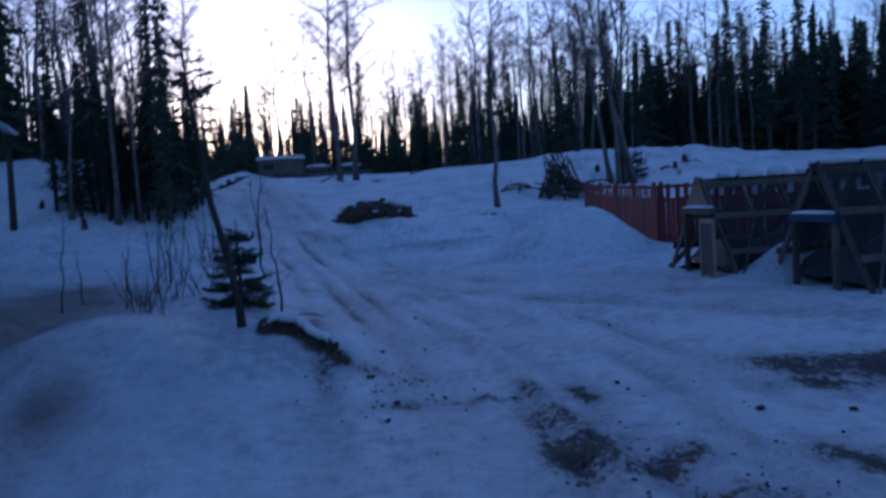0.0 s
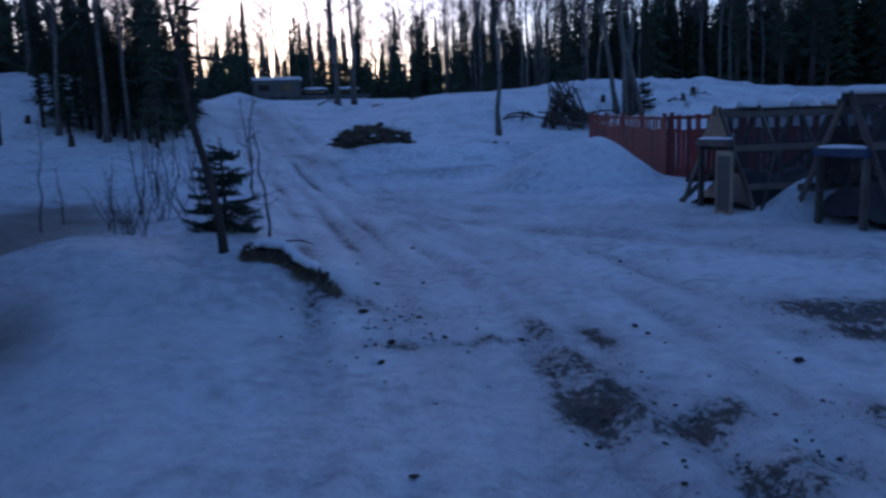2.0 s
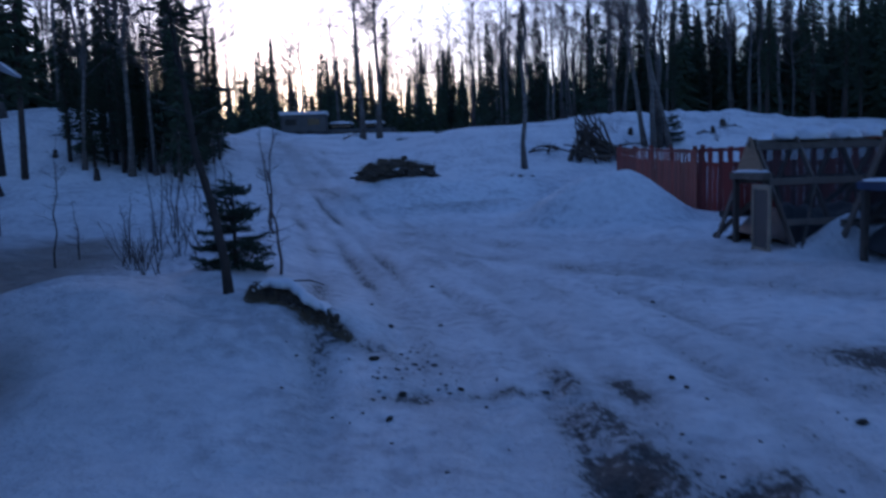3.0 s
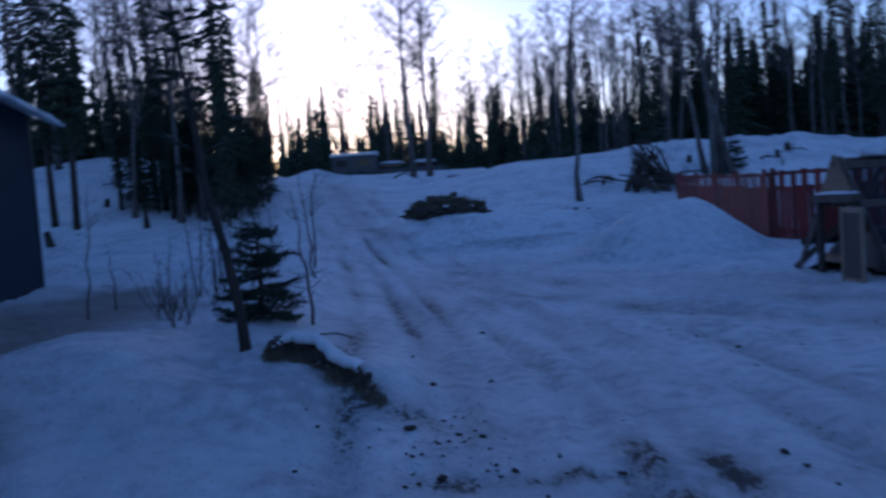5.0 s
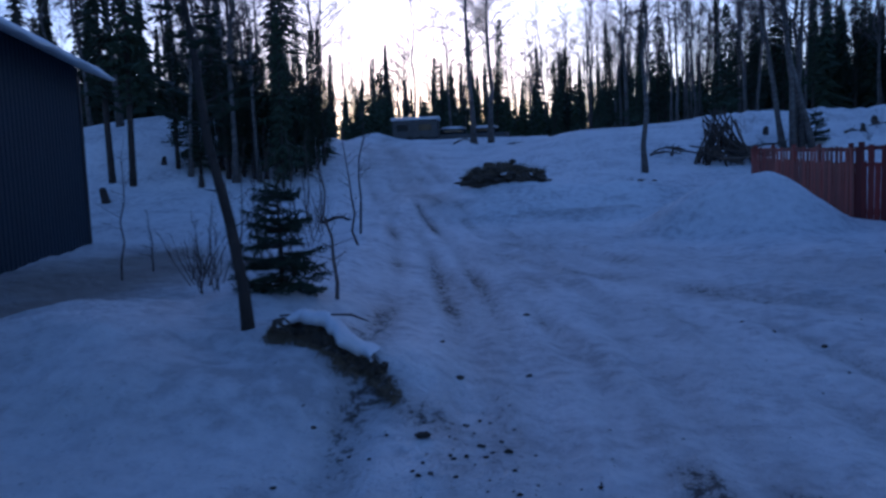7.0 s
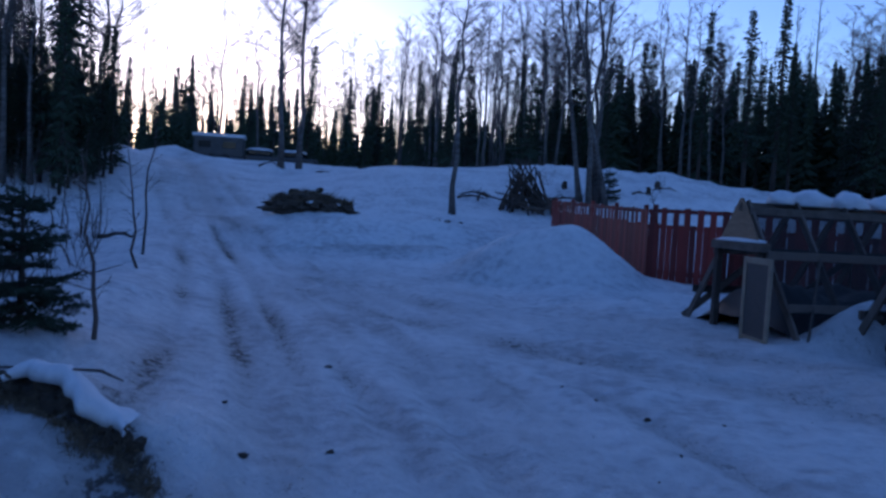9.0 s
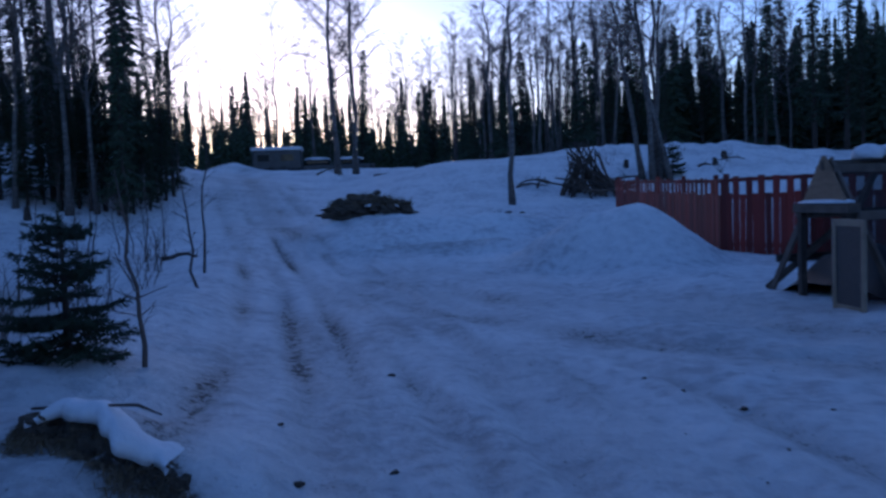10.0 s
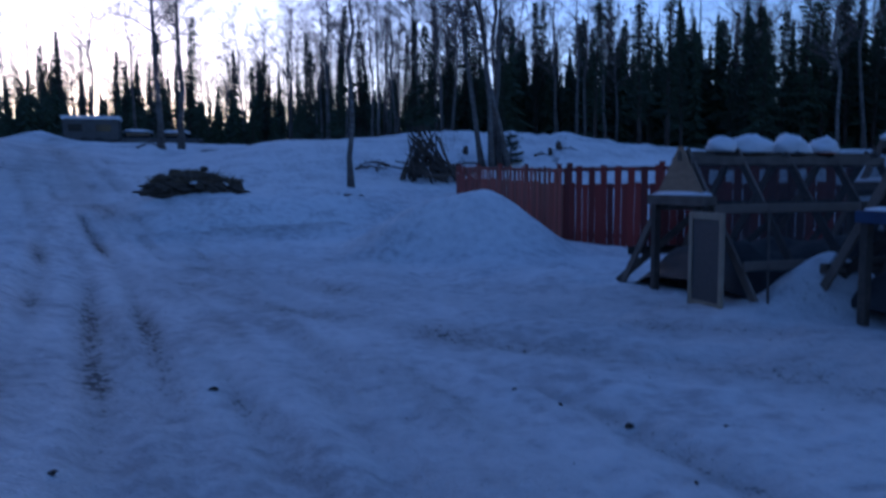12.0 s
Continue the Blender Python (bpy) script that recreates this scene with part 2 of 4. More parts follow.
def vnoise(x, y, seed=0):
    """Smooth value noise in -1..1."""
    xi, yi = np.floor(x), np.floor(y)
    fx, fy = x - xi, y - yi
    fx, fy = fx * fx * (3 - 2 * fx), fy * fy * (3 - 2 * fy)

    def hsh(i, j):
        s = np.sin(i * 127.1 + j * 311.7 + seed * 74.7) * 43758.5453
        return 2 * (s - np.floor(s)) - 1
    return ((hsh(xi, yi) * (1 - fx) + hsh(xi + 1, yi) * fx) * (1 - fy)
            + (hsh(xi, yi + 1) * (1 - fx) + hsh(xi + 1, yi + 1) * fx) * fy)


def fnoise(x, y, seed=0, octaves=3):
    return sum(vnoise(x * 2**k, y * 2**k, seed + k * 9) * 0.5**k for k in range(octaves)) / 1.75


def bell(x, y, cx, cy, sx, sy, turn=0.0):
    c, s = math.cos(radians(turn)), math.sin(radians(turn))
    u, v = (x - cx) * c + (y - cy) * s, -(x - cx) * s + (y - cy) * c
    return np.exp(-0.5 * ((u / sx) ** 2 + (v / sy) ** 2))


RIGHT_Y = (-50, 20, 24, 28, 31, 34, 38, 42, 46, 50, 60, 80, 150, 600)
RIGHT_Z = (0, 0, 0.2, 0.6, 0.9, 1.3, 2.15, 3.1, 3.7, 3.95, 4.1, 4.4, 6.0, 14)
LEFT_Y = (-50, 18, 24, 33, 40, 46, 53, 60, 66, 80, 150, 600)
LEFT_Z = (0, 0, 0.25, 0.85, 1.6, 2.4, 3.2, 4.3, 4.1, 4.2, 6.5, 14)
ROAD_Y = (-20, 0, 5, 10, 15, 20, 27, 33, 45, 58, 70)
ROAD_X = (3.0, 1.75, 1.15, 0.3, -0.9, -2.1, -4.3, -6.4, -10.3, -14.4, -19)


def smooth_interp(v, xs, ys, w=1.2):
    return sum(np.interp(v + d, xs, ys) for d in (-w, -w / 2, 0, w / 2, w)) / 5


def road_x(y):
    return smooth_interp(y, ROAD_Y, ROAD_X, 2.0)


LANES = (-1.95, -1.3, -0.8, -0.35, 0.25, 0.7, 1.25, 1.8)


def lanes(x, y, width=0.11):
    off = x - road_x(y)
    t = 0
    for i, o in enumerate(LANES):
        c = o + 0.16 * vnoise(y * 0.22, y * 0 + o * 7, 8)
        t = t + np.exp(-0.5 * ((off - c) / width) ** 2) * np.clip(0.55 + 0.9 * vnoise(y * 0.3 + 5, y * 0 + i * 3.3, 19), 0, 1)
    return t


def dirt_spots(x, y):
    """Bare soil where wheels have spun, and the spill below the bank."""
    d = np.zeros_like(x)
    for cx, cy, sx, sy, t, k in ((0.80, 6.45, 0.10, 0.4, 8, 0.75), (0.84, 5.5, 0.17, 0.5, 5, 0.95), (0.95, 4.7, 0.24, 0.42, 0, 1.05),
                                 (1.40, 4.35, 0.32, 0.18, 30, 0.9), (1.22, 6.2, 0.09, 0.3, 8, 0.8), (1.6, 3.6, 0.4, 0.22, 20, 0.8),
                                 (4.2, 6.45, 0.95, 0.5, -22, 1.25), (3.4, 5.9, 0.6, 0.18, -28, 0.8), (5.2, 6.0, 1.0, 0.5, -20, 1.1),
                                 (2.6, 4.15, 0.2, 0.3, 20, 0.75), (3.3, 3.7, 0.5, 0.25, 0, 0.75), (0.3, 6.2, 0.4, 0.09, 8, 0.8),
                                 (-0.4, 6.1, 0.3, 0.14, 5, 0.65), (-0.75, 7.3, 0.3, 0.16, -45, 0.7), (-1.2, 7.6, 0.2, 0.18, -50, 0.7)):
        d = np.maximum(d, 1.1 * k * bell(x, y, cx, cy, sx * 1.1, sy * 1.1, t))
    return d


def swing(x, y, width=0.16):
    """Wheel lanes that leave the drive and curve off past the frames."""
    ox = x - (-0.6 + 0.045 * (22 - y) ** 2)
    t = 0
    for i, o in enumerate((-1.5, -0.9, 0.0, 0.6, 1.5, 2.3)):
        t = t + np.exp(-0.5 * ((ox - o - 0.15 * vnoise(y * 0.5, y * 0 + i * 5, 23)) / width / (1 + 0.09 * (22 - y))) ** 2) * np.clip(0.6 + 0.8 * vnoise(x * 0.4, y * 0.4 + 7 * i, 29), 0, 1)
    return t * sstep(6.5, 10, y) * (1 - sstep(21, 23, y))


def height(x, y):
    x, y = np.asarray(x, float), np.asarray(y, float)
    a = sstep(-6.5, 1.0, x)
    z = a * smooth_interp(y, RIGHT_Y, RIGHT_Z, 2.0) + (1 - a) * smooth_interp(y, LEFT_Y, LEFT_Z, 2.0)
    z = z + 0.5 * sstep(2, 9, x) * sstep(40, 48, y) * (1 - sstep(80, 120, y))
    z = z - 0.9 * sstep(13, 24, x) * sstep(38, 46, y) * (1 - sstep(70, 110, y))
    # wooded knoll by the garage
    z = z + 3.1 * bell(x, y, -21, 41, 7.0, 7.0) + 1.2 * bell(x, y, -34, 36, 9, 9)
    # ploughed bank beside the yard
    z = z + 0.62 * bell(x, y, -3.45, 8.0, 1.4, 1.3, -15) + 0.27 * bell(x, y, -1.62, 8.15, 0.36, 0.42, -20) + 0.16 * bell(x, y, -2.62, 9.9, 0.7, 0.6) + 0.07 * bell(x, y, -3, 6.5, 2.5, 2.5) * fnoise(x * 1.7, y * 1.7, 61)
    z = z + 0.10 * bell(x, y, -4.5, 9.2, 0.7, 0.6) + 0.16 * bell(x, y, -9.9, 15.5, 0.7, 4.5, 20)
    # berm along the road's edge
    bx = -1.25 - 0.172 * y
    z = z + 0.32 * np.exp(-0.5 * ((x - bx) / 0.75) ** 2) * sstep(8.5, 11, y) * (1 - sstep(24, 34, y)) * (1 + 0.35 * fnoise(x, y / 1.5, 3))
    # berm past the garage
    z = z + 0.5 * bell(x, y, -9.2, 22.5, 1.7, 1.0, -25) + 0.25 * bell(x, y, -12.5, 24.5, 2.2, 1.0)
    # ploughed pile before the fence, with a lower shoulder
    for cx, cy, r, hh in ((4.15, 21.1, 2.12, 1.12), (2.55, 21.6, 1.8, 0.66), (5.0, 20.9, 1.3, 0.10)):
        d = np.sqrt((x - cx) ** 2 + ((y - cy) * 0.95) ** 2) / r
        z = z + hh * np.where(d < 1, (1 + np.cos(np.pi * np.clip(d, 0, 1) ** 0.92)) / 2, 0)
    # low berms beyond the turning place
    z = z + 0.24 * bell(x, y, 1.2, 26.2, 2.8, 0.32, 3) + 0.2 * bell(x, y, -0.6, 24.7, 2.2, 0.28, 7) + 0.22 * bell(x, y, 2.4, 24.0, 1.5, 0.3, -8)
    z = z + 0.16 * sstep(22.5, 25, y) * (1 - sstep(31, 34, y)) * sstep(-3.5, -2, x) * (1 - sstep(4, 6, x)) * fnoise(x * 0.8, y * 1.6, 71)
    z = z + 0.35 * bell(x, y, -1.5, 27.6, 2.6, 0.9, 5) + 0.5 * bell(x, y, -2.4, 30.0, 1.8, 1.0) + 0.3 * bell(x, y, 1.5, 28.4, 1.5, 0.6)
    z = z + 0.35 * bell(x, y, -7.2, 51.5, 1.0, 1.0) + 0.7 * bell(x, y, -15.2, 59, 1.2, 1.5)
    # banked snow at the foot of the frames
    z = z + 0.10 * sstep(3.3, 4.6, x + 0.22 * (y - 14)) * sstep(8, 10, y) * (1 - sstep(22, 26, y))
    z = z + 0.55 * bell(x, y, 6.1, 13.05, 0.55, 0.33, 12) + 0.4 * bell(x, y, 7.6, 10.3, 0.6, 0.6)
    # rough brushy ground on the slope
    rough = sstep(33, 39, y) * sstep(4, 9, x) * (1 - sstep(55, 70, y))
    z = z + rough * 0.30 * fnoise(x * 0.7, y * 0.7, 5) + rough * 0.16 * fnoise(x * 2, y * 2, 6)
    # packed road with many wheel lanes
    off = x - road_x(y)
    packed = np.exp(-(off / 2.5) ** 4) * (1 - sstep(58, 66, y))
    z = z + (1 - packed) * (0.075 * fnoise(x * 0.8, y * 0.8, 1) + 0.04 * fnoise(x * 2.6, y * 2.6, 2))
    z = z - packed * 0.085 * lanes(x, y) + packed * 0.05 * fnoise(off * 5.5, y * 0.9, 12)
    z = z + 0.05 * np.clip(dirt_spots(x, y), 0, 1) * fnoise(x * 6, y * 6, 14)
    # tracks that swing off towards the frames
    z = z - 0.05 * swing(x, y) 
    z = z - 0.06 * bell(x, y, 3.0, 17.2, 1.2, 0.12, 28)
    # crusted, trodden and ploughed snow beside the lanes
    z = z + (1 - 0.6 * packed) * sstep(1, 4, y) * (1 - sstep(34, 44, y)) * (0.030 * fnoise(x * 1.7, y * 1.7, 91) + 0.022 * np.abs(fnoise(x * 3.7, y * 3.7, 93)))
    # broken edge of the bank, hollow in front
    z = z - 0.2 * (0.85 + 0.55 * fnoise(x * 5, y * 5, 97)) * bank_hollow(x, y)
    return z


def bank_edge(x):
    return np.interp(x, (-2.3, -2.0, -1.7, -1.45, -1.3, -1.1, -0.9), (8.18, 8.08, 7.95, 7.90, 7.88, 7.68, 7.45)) + 0.07 * vnoise(x * 6.0, x * 0, 99) + 0.03 * vnoise(x * 15.0, x * 0, 98)


def bank_hollow(x, y):
    s = y - bank_edge(x)
    along = sstep(-2.15, -1.95, x) * (1 - 0.65 * sstep(-1.55, -1.25, x)) * (1 - sstep(-1.2, -0.95, x))
    return along * (1 - sstep(-0.06, 0.06, s)) * np.exp(-0.5 * (np.minimum(s, 0) / 0.2) ** 2)


def ground_z(x, y):
    return float(height(np.array([x]), np.array([y]))[0])


def grown(lo, hi, step, far, ratio):
    v = list(np.arange(lo, hi + 1e-6, step))
    s = step
    while v[-1] < far:
        s *= ratio
        v.append(v[-1] + s)
    s = step
    while v[0] > -far:
        s *= ratio
        v.insert(0, v[0] - s)
    return np.array(v)


def blot(x, y, cx, cy, sx, sy, turn=0.0):
    return bell(x, y, cx, cy, sx, sy, turn)


def dirt_shade_mask(x, y):
    off = x - road_x(y)
    d = dirt_spots(x, y) * (0.98 + 0.6 * fnoise(off * 5.0, y * 0.9, 57))
    wear = 0.52 + 0.55 * fnoise(x * 0.8, y * 0.35, 31)
    d = np.maximum(d, np.clip(lanes(x, y, 0.12), 0, 1) * wear * sstep(1, 4, y) * (1 - sstep(56, 62, y)))
    streak = np.clip(0.16 + 0.8 * fnoise(off * 3.0, y * 0.28, 51), 0, 1) * (0.7 + 0.6 * fnoise(off * 7.0, y * 0.6, 53)) * np.exp(-(off / 2.3) ** 4)
    d = np.maximum(d, streak * sstep(1, 4, y) * (1 - sstep(40, 55, y)))
    d = np.maximum(d, 0.62 * np.exp(-0.5 * ((off + 0.1) / 0.55) ** 2) * sstep(22, 27, y) * (1 - sstep(52, 60, y)) * (0.75 + 0.5 * fnoise(x, y * 0.5, 33)))
    d = np.maximum(d, np.clip(swing(x, y, 0.22), 0, 1) * (0.42 + 0.45 * fnoise(x * 0.7, y * 0.7, 35)))
    d = np.maximum(d, 0.5 * blot(x, y, 0.2, 24.6, 2.2, 0.35, 4) * (0.8 + 0.5 * fnoise(x, y * 2, 36)))
    d = np.maximum(d, 0.35 * blot(x, y, -3.6, 5.0, 0.25, 0.2) + 0.3 * blot(x, y, -2.9, 3.3, 0.5, 0.3))
    # near left bank: old dirty snow, plus shade of its facing slope painted in
    d = d + 0.32 * (1 - sstep(-2.6, -1.3, x)) * (1 - sstep(9, 13, y)) * (0.8 + 0.5 * fnoise(x, y, 81))
    d = np.maximum(d, 1.1 * np.exp(-0.5 * ((y - bank_edge(x)) / 0.075) ** 2) * sstep(-2.1, -1.95, x) * (1 - sstep(-1.15, -0.95, x)))
    return np.clip(d + 0.04, 0, 1.3)


def ice_mask(x, y):
    w = np.maximum(blot(x, y, -8.0, 14.6, 1.5, 2.8, 12), blot(x, y, -6.6, 10.5, 1.3, 2.2, 8))
    w = np.maximum(w, blot(x, y, -8.9, 17.6, 0.9, 1.5, 20))
    w = np.maximum(w, 0.8 * blot(x, y, -5.2, 5.8, 1.0, 1.6, 10))
    w = np.maximum(w, 0.7 * blot(x, y, -3.45, 5.9, 0.35, 0.7, 20))
    w = np.maximum(w, 0.55 * blot(x, y, -3.2, 3.6, 0.5, 0.8, 15))
    return np.clip(1.6 * w + 0.3 * fnoise(x, y, 41) - 0.25, 0, 1)


def make_ground():
    xs = grown(-7.0, 8.5, 0.085, 450, 1.055)
    ys = grown(2.0, 25.0, 0.085, 450, 1.045)
    gx, gy = np.meshgrid(xs, ys)
    gz = height(gx, gy)
    nx, ny = len(xs), len(ys)
    me = bpy.data.meshes.new("ground")
    me.vertices.add(nx * ny)
    me.vertices.foreach_set("co", np.stack([gx, gy, gz], -1).ravel().astype(np.float32))
    i, j = np.meshgrid(np.arange(nx - 1), np.arange(ny - 1))
    k = (j * nx + i).ravel()
    quads = np.stack([k, k + 1, k + nx + 1, k + nx], -1).ravel().astype(np.int32)
    me.loops.add(len(quads))
    me.loops.foreach_set("vertex_index", quads)
    me.polygons.add(len(k))
    me.polygons.foreach_set("loop_start", np.arange(0, len(quads), 4, dtype=np.int32))
    me.polygons.foreach_set("use_smooth", np.ones(len(k), bool))
    me.update(calc_edges=True)
    for name, val in (("dirt", dirt_shade_mask(gx, gy)), ("ice", ice_mask(gx, gy))):
        at = me.attributes.new(name, 'FLOAT', 'POINT')
        at.data.foreach_set("value", val.ravel().astype(np.float32))
    me.materials.append(MAT_GROUND)
    return tagged(new("ground", me), "snow-covered yard and rutted drive with muddy wheel tracks", "ground", kind="structure")


make_ground()


# ---- garage ----
def make_garage():
    corner = Vector((-12.05, 20.3, 0))
    along = Vector((0.34, -0.94, 0)).normalized()
    m = Matrix.Translation((corner.x, corner.y, 0.0)) @ Matrix.Rotation(math.atan2(along.y, along.x), 4, 'Z')
    # local x runs along the wall towards the yard's near side, local -y is into the building
    g = tagged(empty("garage", m), "blue metal-sided garage with a snow-covered roof", "building")
    L, W, H, z0 = 16.0, 8.0, 4.32, -0.3

    def ribbed(x0, x1, y, out):
        prof = []
        x = x0
        while x < x1 - 0.01:
            for dx, d in ((0, 0), (0.15, 0), (0.17, 0.022), (0.21, 0.022), (0.23, 0)):
                if x + dx < x1:
                    prof.append((x + dx, y + out * d))
            x += 0.23
        prof.append((x1, y))
        return prof
    b = Build()
    prof = ribbed(0, L, 0, 1)
    n = len(prof)
    b.add([(x, y, z0) for x, y in prof] + [(x, y, H + 0.24) for x, y in prof] + [(x, -0.12, z0) for x, y in prof] + [(x, -0.12, H + 0.24) for x, y in prof],
          [(i, i + 1, n + i + 1, n + i) for i in range(n - 1)] + [(2 * n + i + 1, 2 * n + i, 3 * n + i, 3 * n + i + 1) for i in range(n - 1)])
    part("side_wall", b, MAT_SIDING, g, "dark blue ribbed metal siding")
    for name, x, o in (("gable_wall", 0.0, -1), ("gable_wall", L, 1)):
        b = Build()
        ridge = H + 2.0
        b.add([(x, -0.12, z0), (x, -W, z0), (x, -W, H), (x, -W / 2, ridge), (x, -0.12, H),
               (x - o * 0.12, -0.12, z0), (x - o * 0.12, -W, z0), (x - o * 0.12, -W, H), (x - o * 0.12, -W / 2, ridge), (x - o * 0.12, -0.12, H)],
              [(0, 1, 2, 3, 4), (9, 8, 7, 6, 5), (0, 5, 6, 1), (1, 6, 7, 2), (2, 7, 8, 3), (3, 8, 9, 4), (4, 9, 5, 0)])
        part(name, b, MAT_SIDING, g)
    b = Build()
    b.box((0, -W, z0), (L, -W + 0.12, H))
    part("back_wall", b, MAT_SIDING, g)
    for s in (0, 1):
        b = Build()
        y0, y1 = (0.62, -W / 2) if s == 0 else (-W - 0.62, -W / 2)
        e0 = H + 0.12 - 0.62 * 0.5 * 0.5
        b.add([(-0.45, y0, e0), (L + 0.45, y0, e0), (L + 0.45, y1, H + 2.12), (-0.45, y1, H + 2.12),
               (-0.45, y0, e0 + 0.10), (L + 0.45, y0, e0 + 0.10), (L + 0.45, y1, H + 2.24), (-0.45, y1, H + 2.24)],
              [(3, 2, 1, 0), (4, 5, 6, 7), (0, 1, 5, 4), (1, 2, 6, 5), (2, 3, 7, 6), (3, 0, 4, 7)])
        part("roof", b, MAT_TRIM, g)
    b = Build()
    b.box((-0.02, 0.022, z0), (0.12, 0.05, H), 0.004)
    part("corner_trim", b, MAT_TRIM, g)
    b = Build()
    b.box((-0.12, 0.052, -0.1), (0.22, 0.42, 0.14), 0.03)
    part("corner_footing", b, MAT_TRIM, g)
    # snow lying on the roof, with a rounded drooping edge
    b = Build()
    nx, ny = 60, 14
    top, verts = 0.24, []
    for i in range(nx + 1):
        x = -0.5 + (L + 1.0) * i / nx
        ring = []
        for j in range(ny + 1):
            v = j / ny
            y = 0.78 - v * (W / 2 + 0.78)
            zz = H + 0.06 + (0.66 - y) * 0.5 - 0.15
            lift = top * min(1, 0.55 + (v * 5) ** 0.6) + 0.03 * noise.noise(Vector((x * 0.9, y * 0.9, 1)))
            ring.append((x, y + (0.06 * noise.noise(Vector((x * 0.7, 3, 3))) if j == 0 else 0), zz + max(lift, 0.015)))
        ring.append((x, -W / 2, H + 2.12))
        ring.append((x, 0.60, H - 0.03))
        ring.append((x, 0.74, H - 0.04 + 0.03 * noise.noise(Vector((x * 1.3, 8, 2)))))
        verts.append(ring)
    n = ny + 4
    b.add([p for r in verts for p in r],
          [(i * n + j, i * n + (j + 1) % n, (i + 1) * n + (j + 1) % n, (i + 1) * n + j) for i in range(nx) for j in range(n)]
          + [tuple(range(n)), tuple(nx * n + n - 1 - j for j in range(n))])
    ob = part("roof_snow", b, MAT_SNOW, None, smooth=True)
    ob.matrix_basis = m
    tagged(ob, "thick rounded layer of snow lying on the garage roof", "snow")


make_garage()


# ---- red fence ----
def make_fence():
    f = tagged(empty("fence"), "red-painted board fence with an open band along its top", "fence")
    line = [Vector((6.0, 32.3, 0)), Vector((6.3, 22.3, 0)), Vector((9.7, 17.1, 0))]
    rnd = random.Random(5)
    tall, low, post = Build(), Build(), Build()
    tall.box((-0.08, -0.011, -0.25), (0.08, 0.011, 1.86), 0.004)
    low.box((-0.072, -0.011, -0.25), (0.072, 0.011, 1.50), 0.004)
    post.box((-0.05, -0.05, -0.4), (0.05, 0.05, 1.95), 0.008)
    tall, low, post = tall.mesh("board", MAT_RED), low.mesh("board", MAT_RED), post.mesh("post", MAT_RED)
    for a, c in zip(line, line[1:]):
        d = c - a
        n, L = d.normalized(), d.length
        yaw = math.degrees(math.atan2(n.y, n.x))
        za, zc = ground_z(a.x, a.y) * 0.25 - 0.05, -0.02
        for z in (0.35, 1.42, 1.80):
            b = Build()
            off = Vector((-n.y, n.x, 0)) * 0.035
            p, q = a + off + Vector((0, 0, z + za)), c + off + Vector((0, 0, z + zc))
            b.beam(p, q, 0.045, 0.09, 0.004)
            part("rail", b, MAT_RED, f)
        k, i = 0.1, 0
        while k < L:
            z = za + (zc - za) * k / L
            p = a + n * k
            shared("board", tall, f, pose(p.x, p.y, z + rnd.uniform(-0.025, 0.025), rnd.uniform(-0.6, 0.6), rnd.uniform(-0.7, 0.7), yaw + rnd.uniform(-2, 2)))
            if k + 0.17 < L:
                p = a + n * (k + 0.172 + rnd.uniform(-0.01, 0.01)) + Vector((-n.y, n.x, 0)) * -0.004
                shared("board", low, f, pose(p.x, p.y, z + rnd.uniform(-0.04, 0.04), 0, rnd.uniform(-0.8, 0.8), yaw))
            if i % 7 == 0:
                p = a + n * k + Vector((-n.y, n.x, 0)) * 0.11
                shared("post", post, f, pose(p.x, p.y, z, 0, 0, yaw))
            k += 0.335
            i += 1


make_fence()


